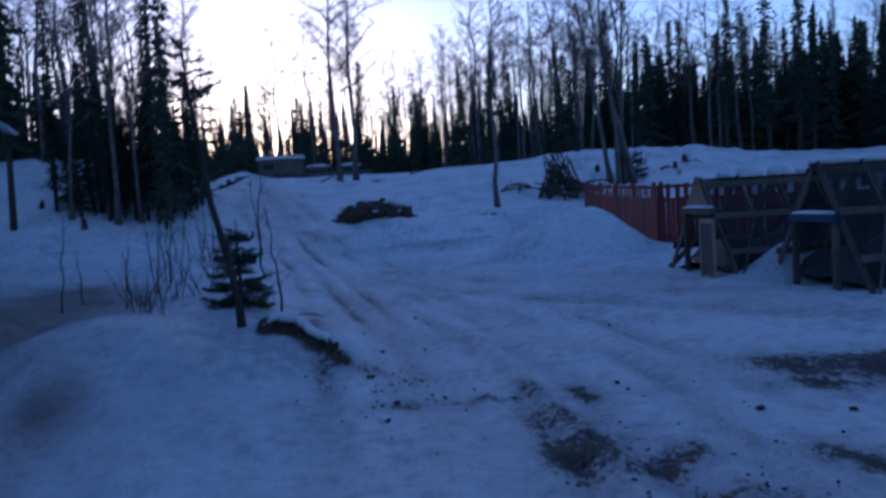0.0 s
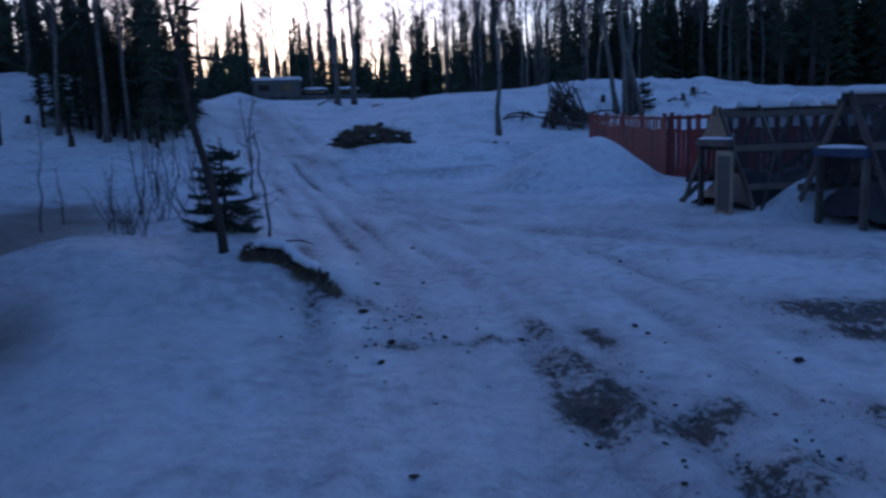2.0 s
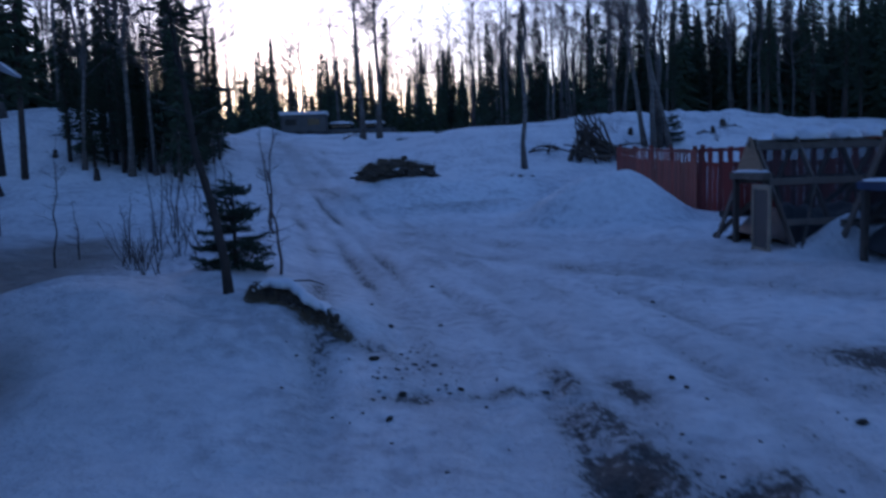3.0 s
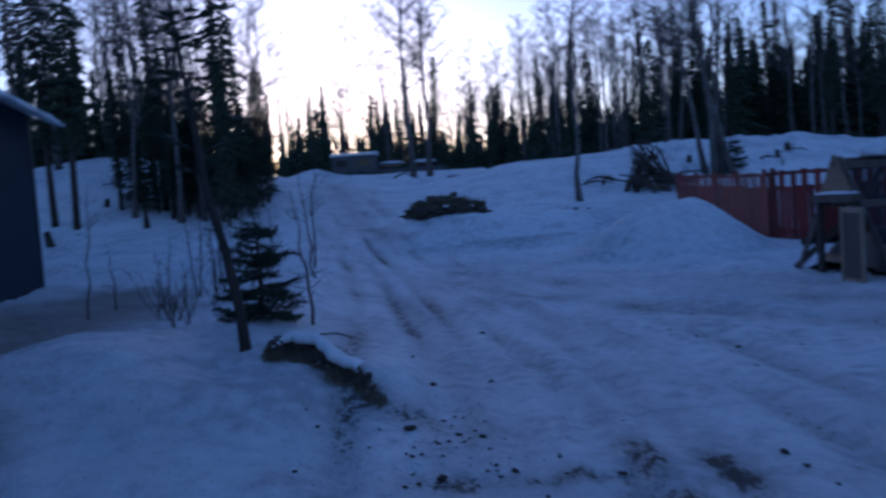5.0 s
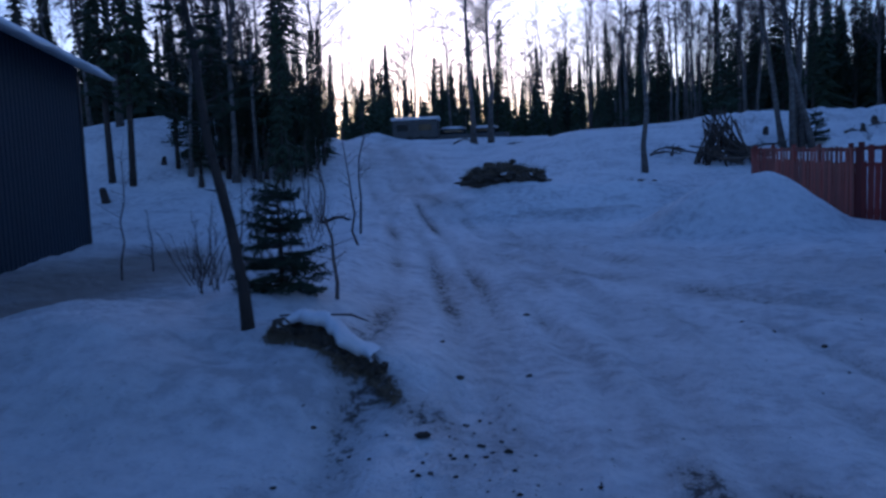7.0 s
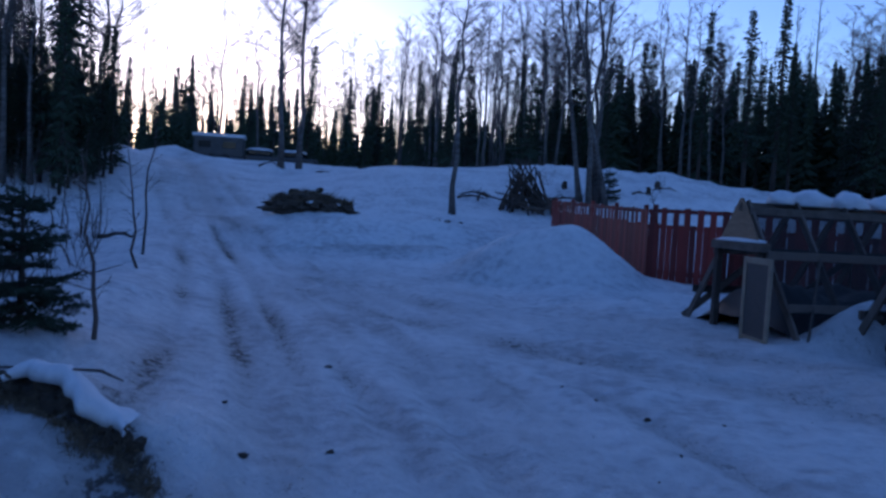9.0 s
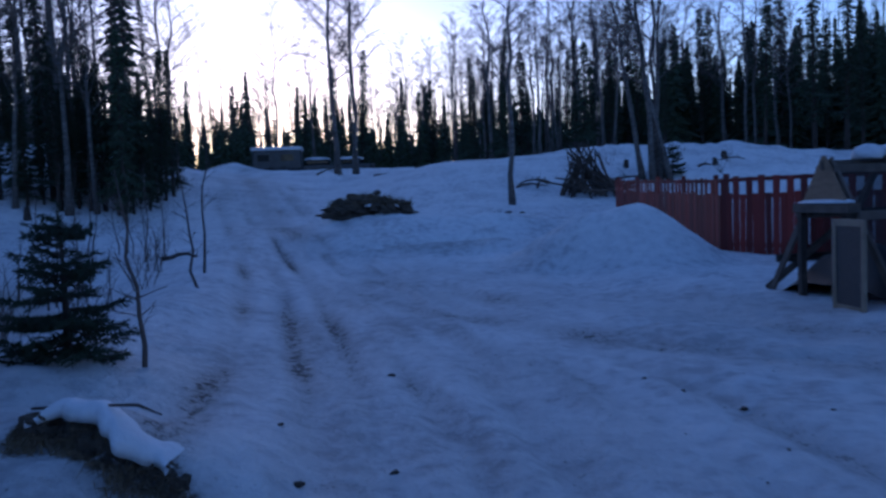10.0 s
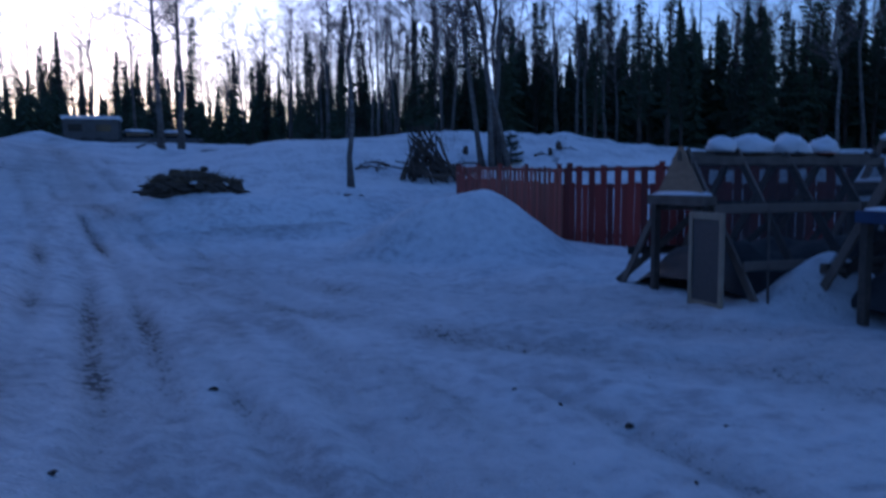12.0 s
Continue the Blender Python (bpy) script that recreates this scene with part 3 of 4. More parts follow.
# ---- timber A-frames ----
def make_a_frame(apex_xy, turn, length, top, half, label, panel=False, tarp=False, head=0.70):
    """A pitched timber frame: local x runs along the ridge, the gable stands at x = 0."""
    x0, y0 = apex_xy
    z0 = ground_z(x0, y0) - 0.05
    m = pose(x0, y0, z0, 0, 0, turn)
    f = tagged(empty("a_frame", m), label, "timber frame", "timber A-frames")
    H = top - z0
    b = Build()
    b.beam((-0.1, 0, H - 0.07), (length + 0.1, 0, H - 0.07), 0.05, 0.12)
    part("ridge_beam", b, MAT_WOOD, f)
    bays = max(3, round(length / 0.75))
    for i in range(bays + 1):
        x = length * i / bays
        for s in (-1, 1):
            b = Build()
            b.beam((x, s * half, -0.15), (x, s * 0.03, H), 0.04, 0.105)
            part("rafter", b, MAT_WOOD, f)
    for s in (-1, 1):
        for z, dark in ((0.62 * H, 0), (0.28 * H, 0), (0.93 * H, 0)):
            y = s * (half * (1 - z / H) + 0.075)
            b = Build()
            b.beam((-0.05, y, z), (length + 0.05, y, z), 0.03, 0.11)
            part("rail", b, MAT_WOOD, f)
        for i in range(bays):
            xa, xb = length * i / bays, length * (i + 1) / bays
            if s == 1 or i % 2 == 0:
                zl, zh = 0.05, 0.6 * H
                ya, yb = s * (half * (1 - zl / H) + 0.03), s * (half * (1 - zh / H) + 0.03)
                b = Build()
                b.beam((xb if i % 2 else xa, ya, zl), (xa if i % 2 else xb, yb, zh), 0.03, 0.10)
                part("brace", b, MAT_WOOD, f)
    for s in (-1, 1):
        za, zb = 0.24 * H, 0.95 * H
        ya, yb = s * (half * (1 - za / H) + 0.056), s * (half * (1 - zb / H) + 0.056)
        b = Build()
        nx = 12
        rows = [(length * i / nx, y, z + 0.01 * math.sin(i * 2.1)) for y, z in ((ya, za), ((ya + yb) / 2 - s * 0.01, (za + zb) / 2), (yb, zb)) for i in range(nx + 1)]
        b.add(rows, [(r * (nx + 1) + i, r * (nx + 1) + i + 1, (r + 1) * (nx + 1) + i + 1, (r + 1) * (nx + 1) + i) for r in range(2) for i in range(nx)])
        part("netting", b, MAT_NET, f, "dark garden netting stretched over the rafters")
    # header over the gable's doorway
    hz = head * H
    hw = 0.47
    b = Build()
    b.box((-0.14, -hw - 0.12, hz - 0.12), (0.03, hw + 0.12, hz), 0.008)
    part("header", b, MAT_BLUE if tarp else MAT_WOOD, f, "blue tarp-wrapped header board" if tarp else "")
    for s in (-1, 1):
        b = Build()
        b.box((-0.09, s * (hw + 0.05) - 0.045, -0.15), (-0.0, s * (hw + 0.05) + 0.045, hz - 0.122), 0.006)
        part("jamb", b, MAT_WOOD, f)
    if panel:
        b = Build()
        b.add([(-0.075, -hw, hz + 0.004), (-0.075, hw, hz + 0.004), (-0.075, 0.03, H + 0.05), (-0.075, -0.03, H + 0.05),
               (-0.055, -hw * 1.0, hz + 0.004), (-0.055, hw * 1.0, hz + 0.004), (-0.055, 0.03, H + 0.05), (-0.055, -0.03, H + 0.05)],
              [(3, 2, 1, 0), (4, 5, 6, 7), (0, 1, 5, 4), (1, 2, 6, 5), (2, 3, 7, 6), (3, 0, 4, 7)])
        part("gable_panel", b, MAT_PLY, f, "bare plywood gable triangle")
    # snow on the header
    b = Build()
    lump(b, (-0.05, 0, hz + 0.006), (0.125, hw + 0.12, 0.05), 3 + x0, 0.15, 0.1, 18, 8)
    sn = part("snow_patch", b, MAT_SNOW, None, smooth=True)
    sn.matrix_basis = m
    tagged(sn, "thin strip of snow lying on a timber header", "snow")
    # near-black uneven sheet that fills the inside
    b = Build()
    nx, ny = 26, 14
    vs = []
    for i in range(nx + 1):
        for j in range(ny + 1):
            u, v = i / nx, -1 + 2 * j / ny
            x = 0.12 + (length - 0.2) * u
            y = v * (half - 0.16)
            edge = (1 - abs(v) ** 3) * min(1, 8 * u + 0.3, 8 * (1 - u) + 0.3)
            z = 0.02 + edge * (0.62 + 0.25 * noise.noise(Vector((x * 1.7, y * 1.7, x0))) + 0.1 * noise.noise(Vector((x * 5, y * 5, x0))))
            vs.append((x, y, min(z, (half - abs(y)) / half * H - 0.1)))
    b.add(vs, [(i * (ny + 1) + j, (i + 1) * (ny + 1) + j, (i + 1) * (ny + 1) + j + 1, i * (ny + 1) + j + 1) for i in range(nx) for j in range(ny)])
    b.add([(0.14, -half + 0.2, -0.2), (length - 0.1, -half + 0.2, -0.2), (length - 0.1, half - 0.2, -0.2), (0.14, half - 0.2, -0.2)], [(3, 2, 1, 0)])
    h = part("dark_sheet", b, MAT_DARK_SHEET, None, smooth=True)
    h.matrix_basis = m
    tagged(h, "near-black uneven sheet filling the inside of a timber frame", "tarp")
    return f, m, H


F1, M1, H1 = make_a_frame((4.95, 14.25), 8, 3.0, 1.90, 1.5, "weathered timber A-frame with a plywood gable", panel=True)
F2, M2, H2 = make_a_frame((5.9, 11.6), 8, 3.0, 2.02, 1.4, "weathered timber A-frame with a blue-wrapped header", tarp=True, head=0.6)
F3, M3, H3 = make_a_frame((8.45, 15.0), 8, 3.0, 2.10, 1.3, "weathered timber A-frame behind the others")


def make_screen_door():
    d = tagged(empty("screen_door", pose(4.74, 13.74, ground_z(4.7, 13.5) - 0.04, 0, 0, -86)), "narrow pale-framed screen door leaning at the doorway", "door")
    w, h = 0.66, 1.10
    for name, lo, hi in (("stile", (0, 0, 0), (0.07, 0.035, h)), ("stile", (w - 0.07, 0, 0), (w, 0.035, h)),
                         ("rail", (0.072, 0, h - 0.08), (w - 0.072, 0.035, h)), ("rail", (0.072, 0, 0), (w - 0.072, 0.035, 0.08))):
        b = Build()
        b.box(lo, hi, 0.004)
        part(name, b, MAT_LUMBER, d)
    b = Build()
    b.box((0.072, 0.012, 0.082), (w - 0.072, 0.022, h - 0.082))
    part("screen", b, MAT_WIRE, d, "dark wire screen")


make_screen_door()


def on(m, x, y, z):
    return m @ Vector((x, y, z))


for k, (x, r, hh) in enumerate(((0.55, 0.19, 0.14), (1.0, 0.27, 0.18), (1.65, 0.235, 0.18), (2.2, 0.20, 0.15))):
    p = on(M1, x, 0.02, H1 - 0.02)
    t = empty("snow_capped_tub", Matrix.Translation(p))
    tagged(t, "upturned tub on the ridge under a dome of snow", "tub", "tubs on the ridge")
    b = Build()
    b.tube([(0, 0, -0.01), (0, 0, 0.05)], [r * 0.8, r * 0.72], 14)
    part("tub", b, MAT_ORANGE if k == 3 else MAT_TRIM, t)
    b = Build()
    lump(b, (0, 0, 0.06), (r, r * 0.85, hh), 11 + k, 0.3, 0.35, 22, 14)
    part("snow_dome", b, MAT_SNOW, t, smooth=True)
for mm, L, H in ((M3, 3.0, H3), (M2, 3.0, H2)):
    b = Build()
    steps = [(-0.12 + (L + 0.24) * i / 24, 0.07 + 0.03 * noise.noise(Vector((i * 0.55, H, 2)))) for i in range(25)]
    b.tube([(x, 0.01 * math.sin(x * 5), H + 0.012 + r * 0.25) for x, r in steps], [r if 0 < k < 24 else 0.02 for k, (x, r) in enumerate(steps)], 10)
    ob = part("snow_strip", b, MAT_SNOW, None, smooth=True)
    ob.matrix_basis = mm
    tagged(ob, "strip of snow lying along a timber ridge", "snow")


# ---- trees ----
def spruce_mesh(seed, h, r, bare=0.12, density=1.0, slim=1.0):
    rnd = random.Random(seed)
    t, c = Build(), Build()
    n = 7
    lean = (rnd.uniform(-0.02, 0.02), rnd.uniform(-0.02, 0.02))
    pts = [Vector((lean[0] * h * (i / n), lean[1] * h * (i / n), h * i / n)) for i in range(n + 1)]
    base = 0.011 * h + 0.02
    t.tube(pts, [base * (1 - 0.94 * i / n) for i in range(n + 1)], 7)
    count = int(h * 16 * density)
    for i in range(count):
        u = bare + (0.985 - bare) * ((i + rnd.random()) / count) ** 0.92
        z = u * h
        R = (r * slim * (1 - u) ** 0.8 + 0.10) * (rnd.uniform(0.3, 1.0) if rnd.random() < 0.7 else rnd.uniform(0.9, 1.45)) * (1 + 0.25 * math.sin(u * 23 + seed))
        if u < bare + 0.1:
            R *= rnd.uniform(0.35, 1.0)
        a = i * 2.4 + rnd.uniform(-0.5, 0.5)
        up = rnd.uniform(-0.65, -0.15) if u < 0.8 else rnd.uniform(-0.2, 0.5)
        o = Vector((lean[0] * z, lean[1] * z, z))
        d = Vector((math.cos(a), math.sin(a), up)).normalized()
        side = d.cross(Vector((0, 0, 1))).normalized()
        t.spike(o, o + d * R + Vector((0, 0, 0.15 * R)), 0.010 + 0.008 * R)
        m = max(2, int(R * 3.6))
        for q in range(m):
            s = (q + 0.75) / m
            p = o + d * (R * s) + Vector((0, 0, 0.15 * R * s * s))
            ln = (0.22 + 0.30 * R * (1 - 0.6 * s)) * rnd.uniform(0.7, 1.2)
            w = ln * 0.30
            for sg in (-1, 1):
                e = p + (side * sg * 0.8 + d * 0.65).normalized() * ln + Vector((0, 0, -rnd.uniform(0.1, 0.65) * ln))
                x = d * w
                c.add([p - x * 0.5, p + x, e, p + Vector((0, 0, -w * 1.3))], [(0, 1, 2), (0, 2, 3), (1, 3, 2)])
    tip = pts[-1]
    c.add([tip + Vector((0.03, 0, -0.5)), tip + Vector((-0.02, 0.03, -0.5)), tip + Vector((-0.02, -0.03, -0.5)), tip + Vector((0, 0, 0.25))],
          [(0, 1, 3), (1, 2, 3), (2, 0, 3)])
    return t, c


def birch_mesh(seed, h, r0=None, crown=0.4, spread=1.0, first=0.35, twig=0.009, fine=1.0):
    rnd = random.Random(seed)
    t, c = Build(), Build()
    r0 = r0 or 0.0085 * h + 0.02
    n = 10
    wob = [Vector((rnd.uniform(-1, 1), rnd.uniform(-1, 1), 0)) * 0.012 * h for _ in range(n + 1)]
    lean = Vector((rnd.uniform(-0.03, 0.03), rnd.uniform(-0.03, 0.03), 0)) * h
    pts = [Vector((0, 0, h * i / n)) + lean * (i / n) ** 1.5 + wob[i] * min(1, i / 3) for i in range(n + 1)]
    rad = [r0 * (1 - 0.93 * (i / n) ** 0.9) for i in range(n + 1)]
    rad[0] *= 1.35
    t.tube(pts, rad, 8)

    def at(u):
        k = min(n - 1, int(u * n))
        return pts[k].lerp(pts[k + 1], u * n - k)
    cnt = int(24 * fine)
    for i in range(cnt):
        u = first + (0.98 - first) * (i + rnd.random()) / cnt
        o = at(u)
        a = rnd.random() * 6.28
        ln = h * 0.20 * spread * (1 - 0.72 * (u - first) / (1 - first)) * rnd.uniform(0.5, 1.15) + 0.3
        d = Vector((math.cos(a), math.sin(a), rnd.uniform(0.6, 1.3))).normalized()
        mid = o + d * ln * 0.55
        end = mid + (d + Vector((0, 0, rnd.uniform(-0.5, 0.3)))).normalized() * ln * 0.5
        rb = max(twig * 1.6, r0 * 0.30 * (1 - 0.6 * u))
        t.tube([o, mid, end], [rb, rb * 0.65, twig], 4, False)
        for k in range(max(3, int((3 + ln * 2.2) * fine))):
            s = 0.25 + 0.75 * rnd.random()
            p = o.lerp(mid, s / 0.55) if s < 0.55 else mid.lerp(end, (s - 0.55) / 0.45)
            b2 = rnd.random() * 6.28
            e2 = (d * 0.8 + Vector((math.cos(b2), math.sin(b2), rnd.uniform(-0.25, 0.7)))).normalized()
            l2 = ln * rnd.uniform(0.18, 0.42)
            q = p + e2 * l2
            c.spike(p, q, twig * 1.15)
            for w in range(5 if l2 < 0.5 else 8):
                s2 = rnd.uniform(0.25, 1.0)
                b3 = rnd.random() * 6.28
                e3 = (e2 * 0.7 + Vector((math.cos(b3), math.sin(b3), rnd.uniform(-0.9, 0.4)))).normalized()
                p3 = p.lerp(q, s2)
                c.spike(p3, p3 + e3 * l2 * rnd.uniform(0.4, 1.0), twig * 0.62)
    return t, c


def tree(kind, meshes, m, label, group):
    ob = tagged(empty(kind, m), label, "tree", group)
    for name, me in meshes:
        shared(name, me, ob)
    return ob


def spruce_kit(*a, **k):
    t, c = spruce_mesh(*a, **k)
    return [("trunk", t.mesh("trunk", MAT_SPRUCE_BARK, True)), ("crown", c.mesh("crown", MAT_NEEDLE))]


def birch_kit(*a, **k):
    t, c = birch_mesh(*a, **k)
    return [("trunk", t.mesh("trunk", MAT_BIRCH, True)), ("crown", c.mesh("crown", MAT_TWIG))]


def at_ground(x, y, turn=0.0, s=1.0, sz=None, sink=0.08, tilt=(0, 0)):
    return pose(x, y, ground_z(x, y) - sink, tilt[0], tilt[1], turn) @ Matrix.Diagonal((s, s, sz or s, 1))


SPRUCES = [spruce_kit(101, 11.0, 1.15, 0.10), spruce_kit(102, 12.5, 0.9, 0.14), spruce_kit(103, 9.0, 1.2, 0.06), spruce_kit(104, 13.5, 1.0, 0.18, slim=0.8)]
BIRCHES = [birch_kit(201, 14.0, twig=0.011, fine=1.15), birch_kit(202, 13.0, spread=0.85, twig=0.011, fine=1.15), birch_kit(203, 15.0, first=0.45, twig=0.011, fine=1.15), birch_kit(204, 12.0, spread=1.1, twig=0.011, fine=1.15)]


def forest():
    rnd = random.Random(77)
    spots = []

    def free(x, y, gap):
        return all((x - a) ** 2 + (y - b) ** 2 > gap * gap for a, b in spots)

    def sow(n, xr, yr, share, gap, srange, keep=lambda x, y: True, brange=(0.8, 1.15), wide=1.0):
        done = tries = 0
        while done < n and tries < n * 40:
            tries += 1
            x, y = rnd.uniform(*xr), rnd.uniform(*yr)
            if not keep(x, y) or not free(x, y, gap):
                continue
            spots.append((x, y))
            done += 1
            if rnd.random() < share:
                s = rnd.uniform(*srange)
                tree("spruce_tree", SPRUCES[rnd.randrange(4)], at_ground(x, y, rnd.uniform(0, 360), s * wide * rnd.uniform(0.9, 1.2), s, tilt=(rnd.uniform(-2, 2), rnd.uniform(-2, 2))),
                     "narrow dark green spruce standing in snow", "forest spruces")
            else:
                s = rnd.uniform(*brange)
                tree("birch_tree", BIRCHES[rnd.randrange(4)], at_ground(x, y, rnd.uniform(0, 360), s, s, tilt=(rnd.uniform(-3, 3), rnd.uniform(-3, 3))),
                     "tall bare birch with pale trunk and fine twigs", "forest birches")

    def road_clear(x, y):
        return abs(x - float(road_x(np.array(y)))) > 4 or y > 72
    # knoll beside the garage
    sow(9, (-15.5, -11.2), (31.5, 37), 0.5, 0.8, (0.75, 1.0), lambda x, y: x < -10.0 - 0.16 * (y - 27), wide=0.8)
    sow(20, (-29, -11.5), (36, 52), 0.46, 1.2, (0.8, 1.2), lambda x, y: road_clear(x, y), (0.9, 1.25), wide=0.75)
    sow(22, (-44, -18), (36, 52), 0.6, 1.5, (0.8, 1.2), wide=0.8)
    sow(20, (-30, -12), (38, 47), 1.0, 0.8, (0.25, 0.5), road_clear)
    sow(42, (-16.5, -11.0), (32.0, 38), 1.0, 0.45, (0.22, 0.46), lambda x, y: x < -10.0 - 0.14 * (y - 27), wide=1.3)
    # behind the crest
    sow(58, (-45, 4), (70, 100), 0.42, 1.7, (0.6, 1.0), road_clear, (0.8, 1.2))
    # on the right, past the slope
    sow(118, (11, 58), (50, 74), 0.62, 1.2, (0.65, 1.1), lambda x, y: y > 49 + max(0, 16 - x) * 0.9, (0.85, 1.25))
    sow(40, (1, 16), (58, 82), 0.42, 1.4, (0.55, 0.85), brange=(0.75, 1.1))
    sow(26, (26, 60), (20, 50), 0.6, 2.5, (0.8, 1.1), lambda x, y: x > 24 + (y - 20) * 0.1)


forest()


def far_woods(name, seed, count, spot, hr, share, label):
    """Many simple trees joined, for woods that nobody could count."""
    rnd = random.Random(seed)
    b = Build()
    for k in range(count):
        x, y = spot(rnd)
        z = ground_z(x, y)
        h = rnd.uniform(*hr)
        if rnd.random() < share:
            r = rnd.uniform(0.9, 1.8) * (h / 9) ** 0.5
            b.tube([(x, y, z - 0.2), (x, y, z + h)], [0.12, 0.02], 4, False)
            n = int(h * 11)
            for i in range(n):
                u = 0.03 + 0.95 * i / n
                w = i * 2.4 + rnd.random()
                R = r * (1 - u) ** 0.9 * (rnd.uniform(0.25, 1.0) if rnd.random() < 0.7 else rnd.uniform(0.9, 1.5)) + 0.10
                o = Vector((x, y, z + u * h))
                e = o + Vector((math.cos(w) * R, math.sin(w) * R, -0.35 * R - 0.05))
                sd = Vector((-math.sin(w), math.cos(w), 0)) * (R * 0.3 + 0.05)
                b.add([o + Vector((0, 0, 0.22)), e + sd, e - sd, o - Vector((0, 0, 0.15))], [(0, 1, 2), (0, 3, 1), (0, 2, 3), (1, 3, 2)])
        else:
            h *= 1.35
            b.tube([(x, y, z - 0.2), (x + rnd.uniform(-.3, .3), y, z + h)], [0.10, 0.02], 4, False)
            for j in range(46):
                u = rnd.uniform(0.35, 0.97)
                w = rnd.random() * 6.28
                o = Vector((x, y, z + u * h))
                e = o + Vector((math.cos(w), math.sin(w), 1.2)) * rnd.uniform(0.5, 1.7) * (1.25 - u)
                b.spike(o, e, 0.020)
                for q in range(3):
                    p = o.lerp(e, rnd.uniform(0.4, 1))
                    b.spike(p, p + Vector((rnd.uniform(-1, 1), rnd.uniform(-1, 1), rnd.uniform(-0.4, 1))) * 0.45, 0.013)
    ob = part(name, b, MAT_NEEDLE)
    tagged(ob, label, "woods", kind="stuff")


def arc(d0, d1, a0, a1):
    def spot(rnd):
        a, d = radians(rnd.uniform(a0, a1)), rnd.uniform(d0, d1)
        return d * math.sin(a), d * math.cos(a)
    return spot


far_woods("far_woods", 9, 760, arc(96, 150, -50, 50), (7, 13), 0.5, "distant mixed spruce and birch woods at dusk")
far_woods("spruce_thicket", 10, 400, arc(64, 98, 11, 66), (6.5, 11.5), 0.82, "dense dark spruce thicket behind the slope")
far_woods("spruce_thicket", 12, 320, arc(74, 98, -32, 14), (1.5, 6), 0.9, "low young spruces behind the crest")
far_woods("spruce_thicket", 11, 120, arc(48, 72, -55, -24), (4, 9), 0.8, "dense dark spruce thicket behind the knoll")

# added out of view: blocks sky light from behind, darkening slopes that face the camera
far_woods("far_woods", 15, 170, arc(16, 38, 105, 245), (8, 13), 0.6, "unseen mixed woods added behind the yard to block sky light")

# single trees on the open slope
BIG_BIRCH = birch_kit(301, 17.0, 0.19, first=0.33, spread=1.0, twig=0.013, fine=1.5)
tree("birch_tree", BIG_BIRCH, at_ground(-6.85, 52.6, 20), "tall bare birch of a pair above the drive", "pair of birches")
tree("birch_tree", birch_kit(302, 18.0, 0.19, first=0.33, twig=0.013, fine=1.5), at_ground(-6.1, 55.6, 140), "tall bare birch of a pair above the drive", "pair of birches")
tree("birch_tree", birch_kit(303, 11.5, 0.12, first=0.38, spread=0.85, twig=0.009, fine=1.4), at_ground(2.45, 34.2, 60, tilt=(0, -1.5)), "slender bare birch alone on the snowy slope", "")


def clump_birch():
    for k, (dx, dy, h, tx, ty) in enumerate(((-0.5, 0.1, 13, -3, -8), (-0.15, -0.2, 14, -5, -3), (0.25, 0.1, 13.5, 3, 3), (0.6, -0.1, 12, 6, 14), (0.1, 0.5, 12.5, 2, 8))):
        tree("birch_tree", birch_kit(310 + k, h, 0.13, first=0.34, spread=0.9, twig=0.010, fine=1.2), at_ground(8.9 + dx, 38.0 + dy, 70 * k, tilt=(tx * 0.5, ty)),
             "leaning bare birch of a clump behind the fence", "birch clump")


clump_birch()
tree("spruce_tree", SPRUCES[2], at_ground(9.3, 58, 30, 0.95, 0.85), "pointed spruce standing clear on the slope", "forest spruces")
tree("spruce_tree", SPRUCES[0], at_ground(10.2, 60.5, 80, 0.75, 0.62), "pointed spruce standing clear on the slope", "forest spruces")
for x, y, k in ((-17.0, 30.3, 3), (-18.0, 30.5, 1)):
    tree("spruce_tree", spruce_kit(120 + k, 11.5, 1.2, 0.28), at_ground(x, y, 50 * k), "spruce with a bare lower trunk beside the garage", "forest spruces")

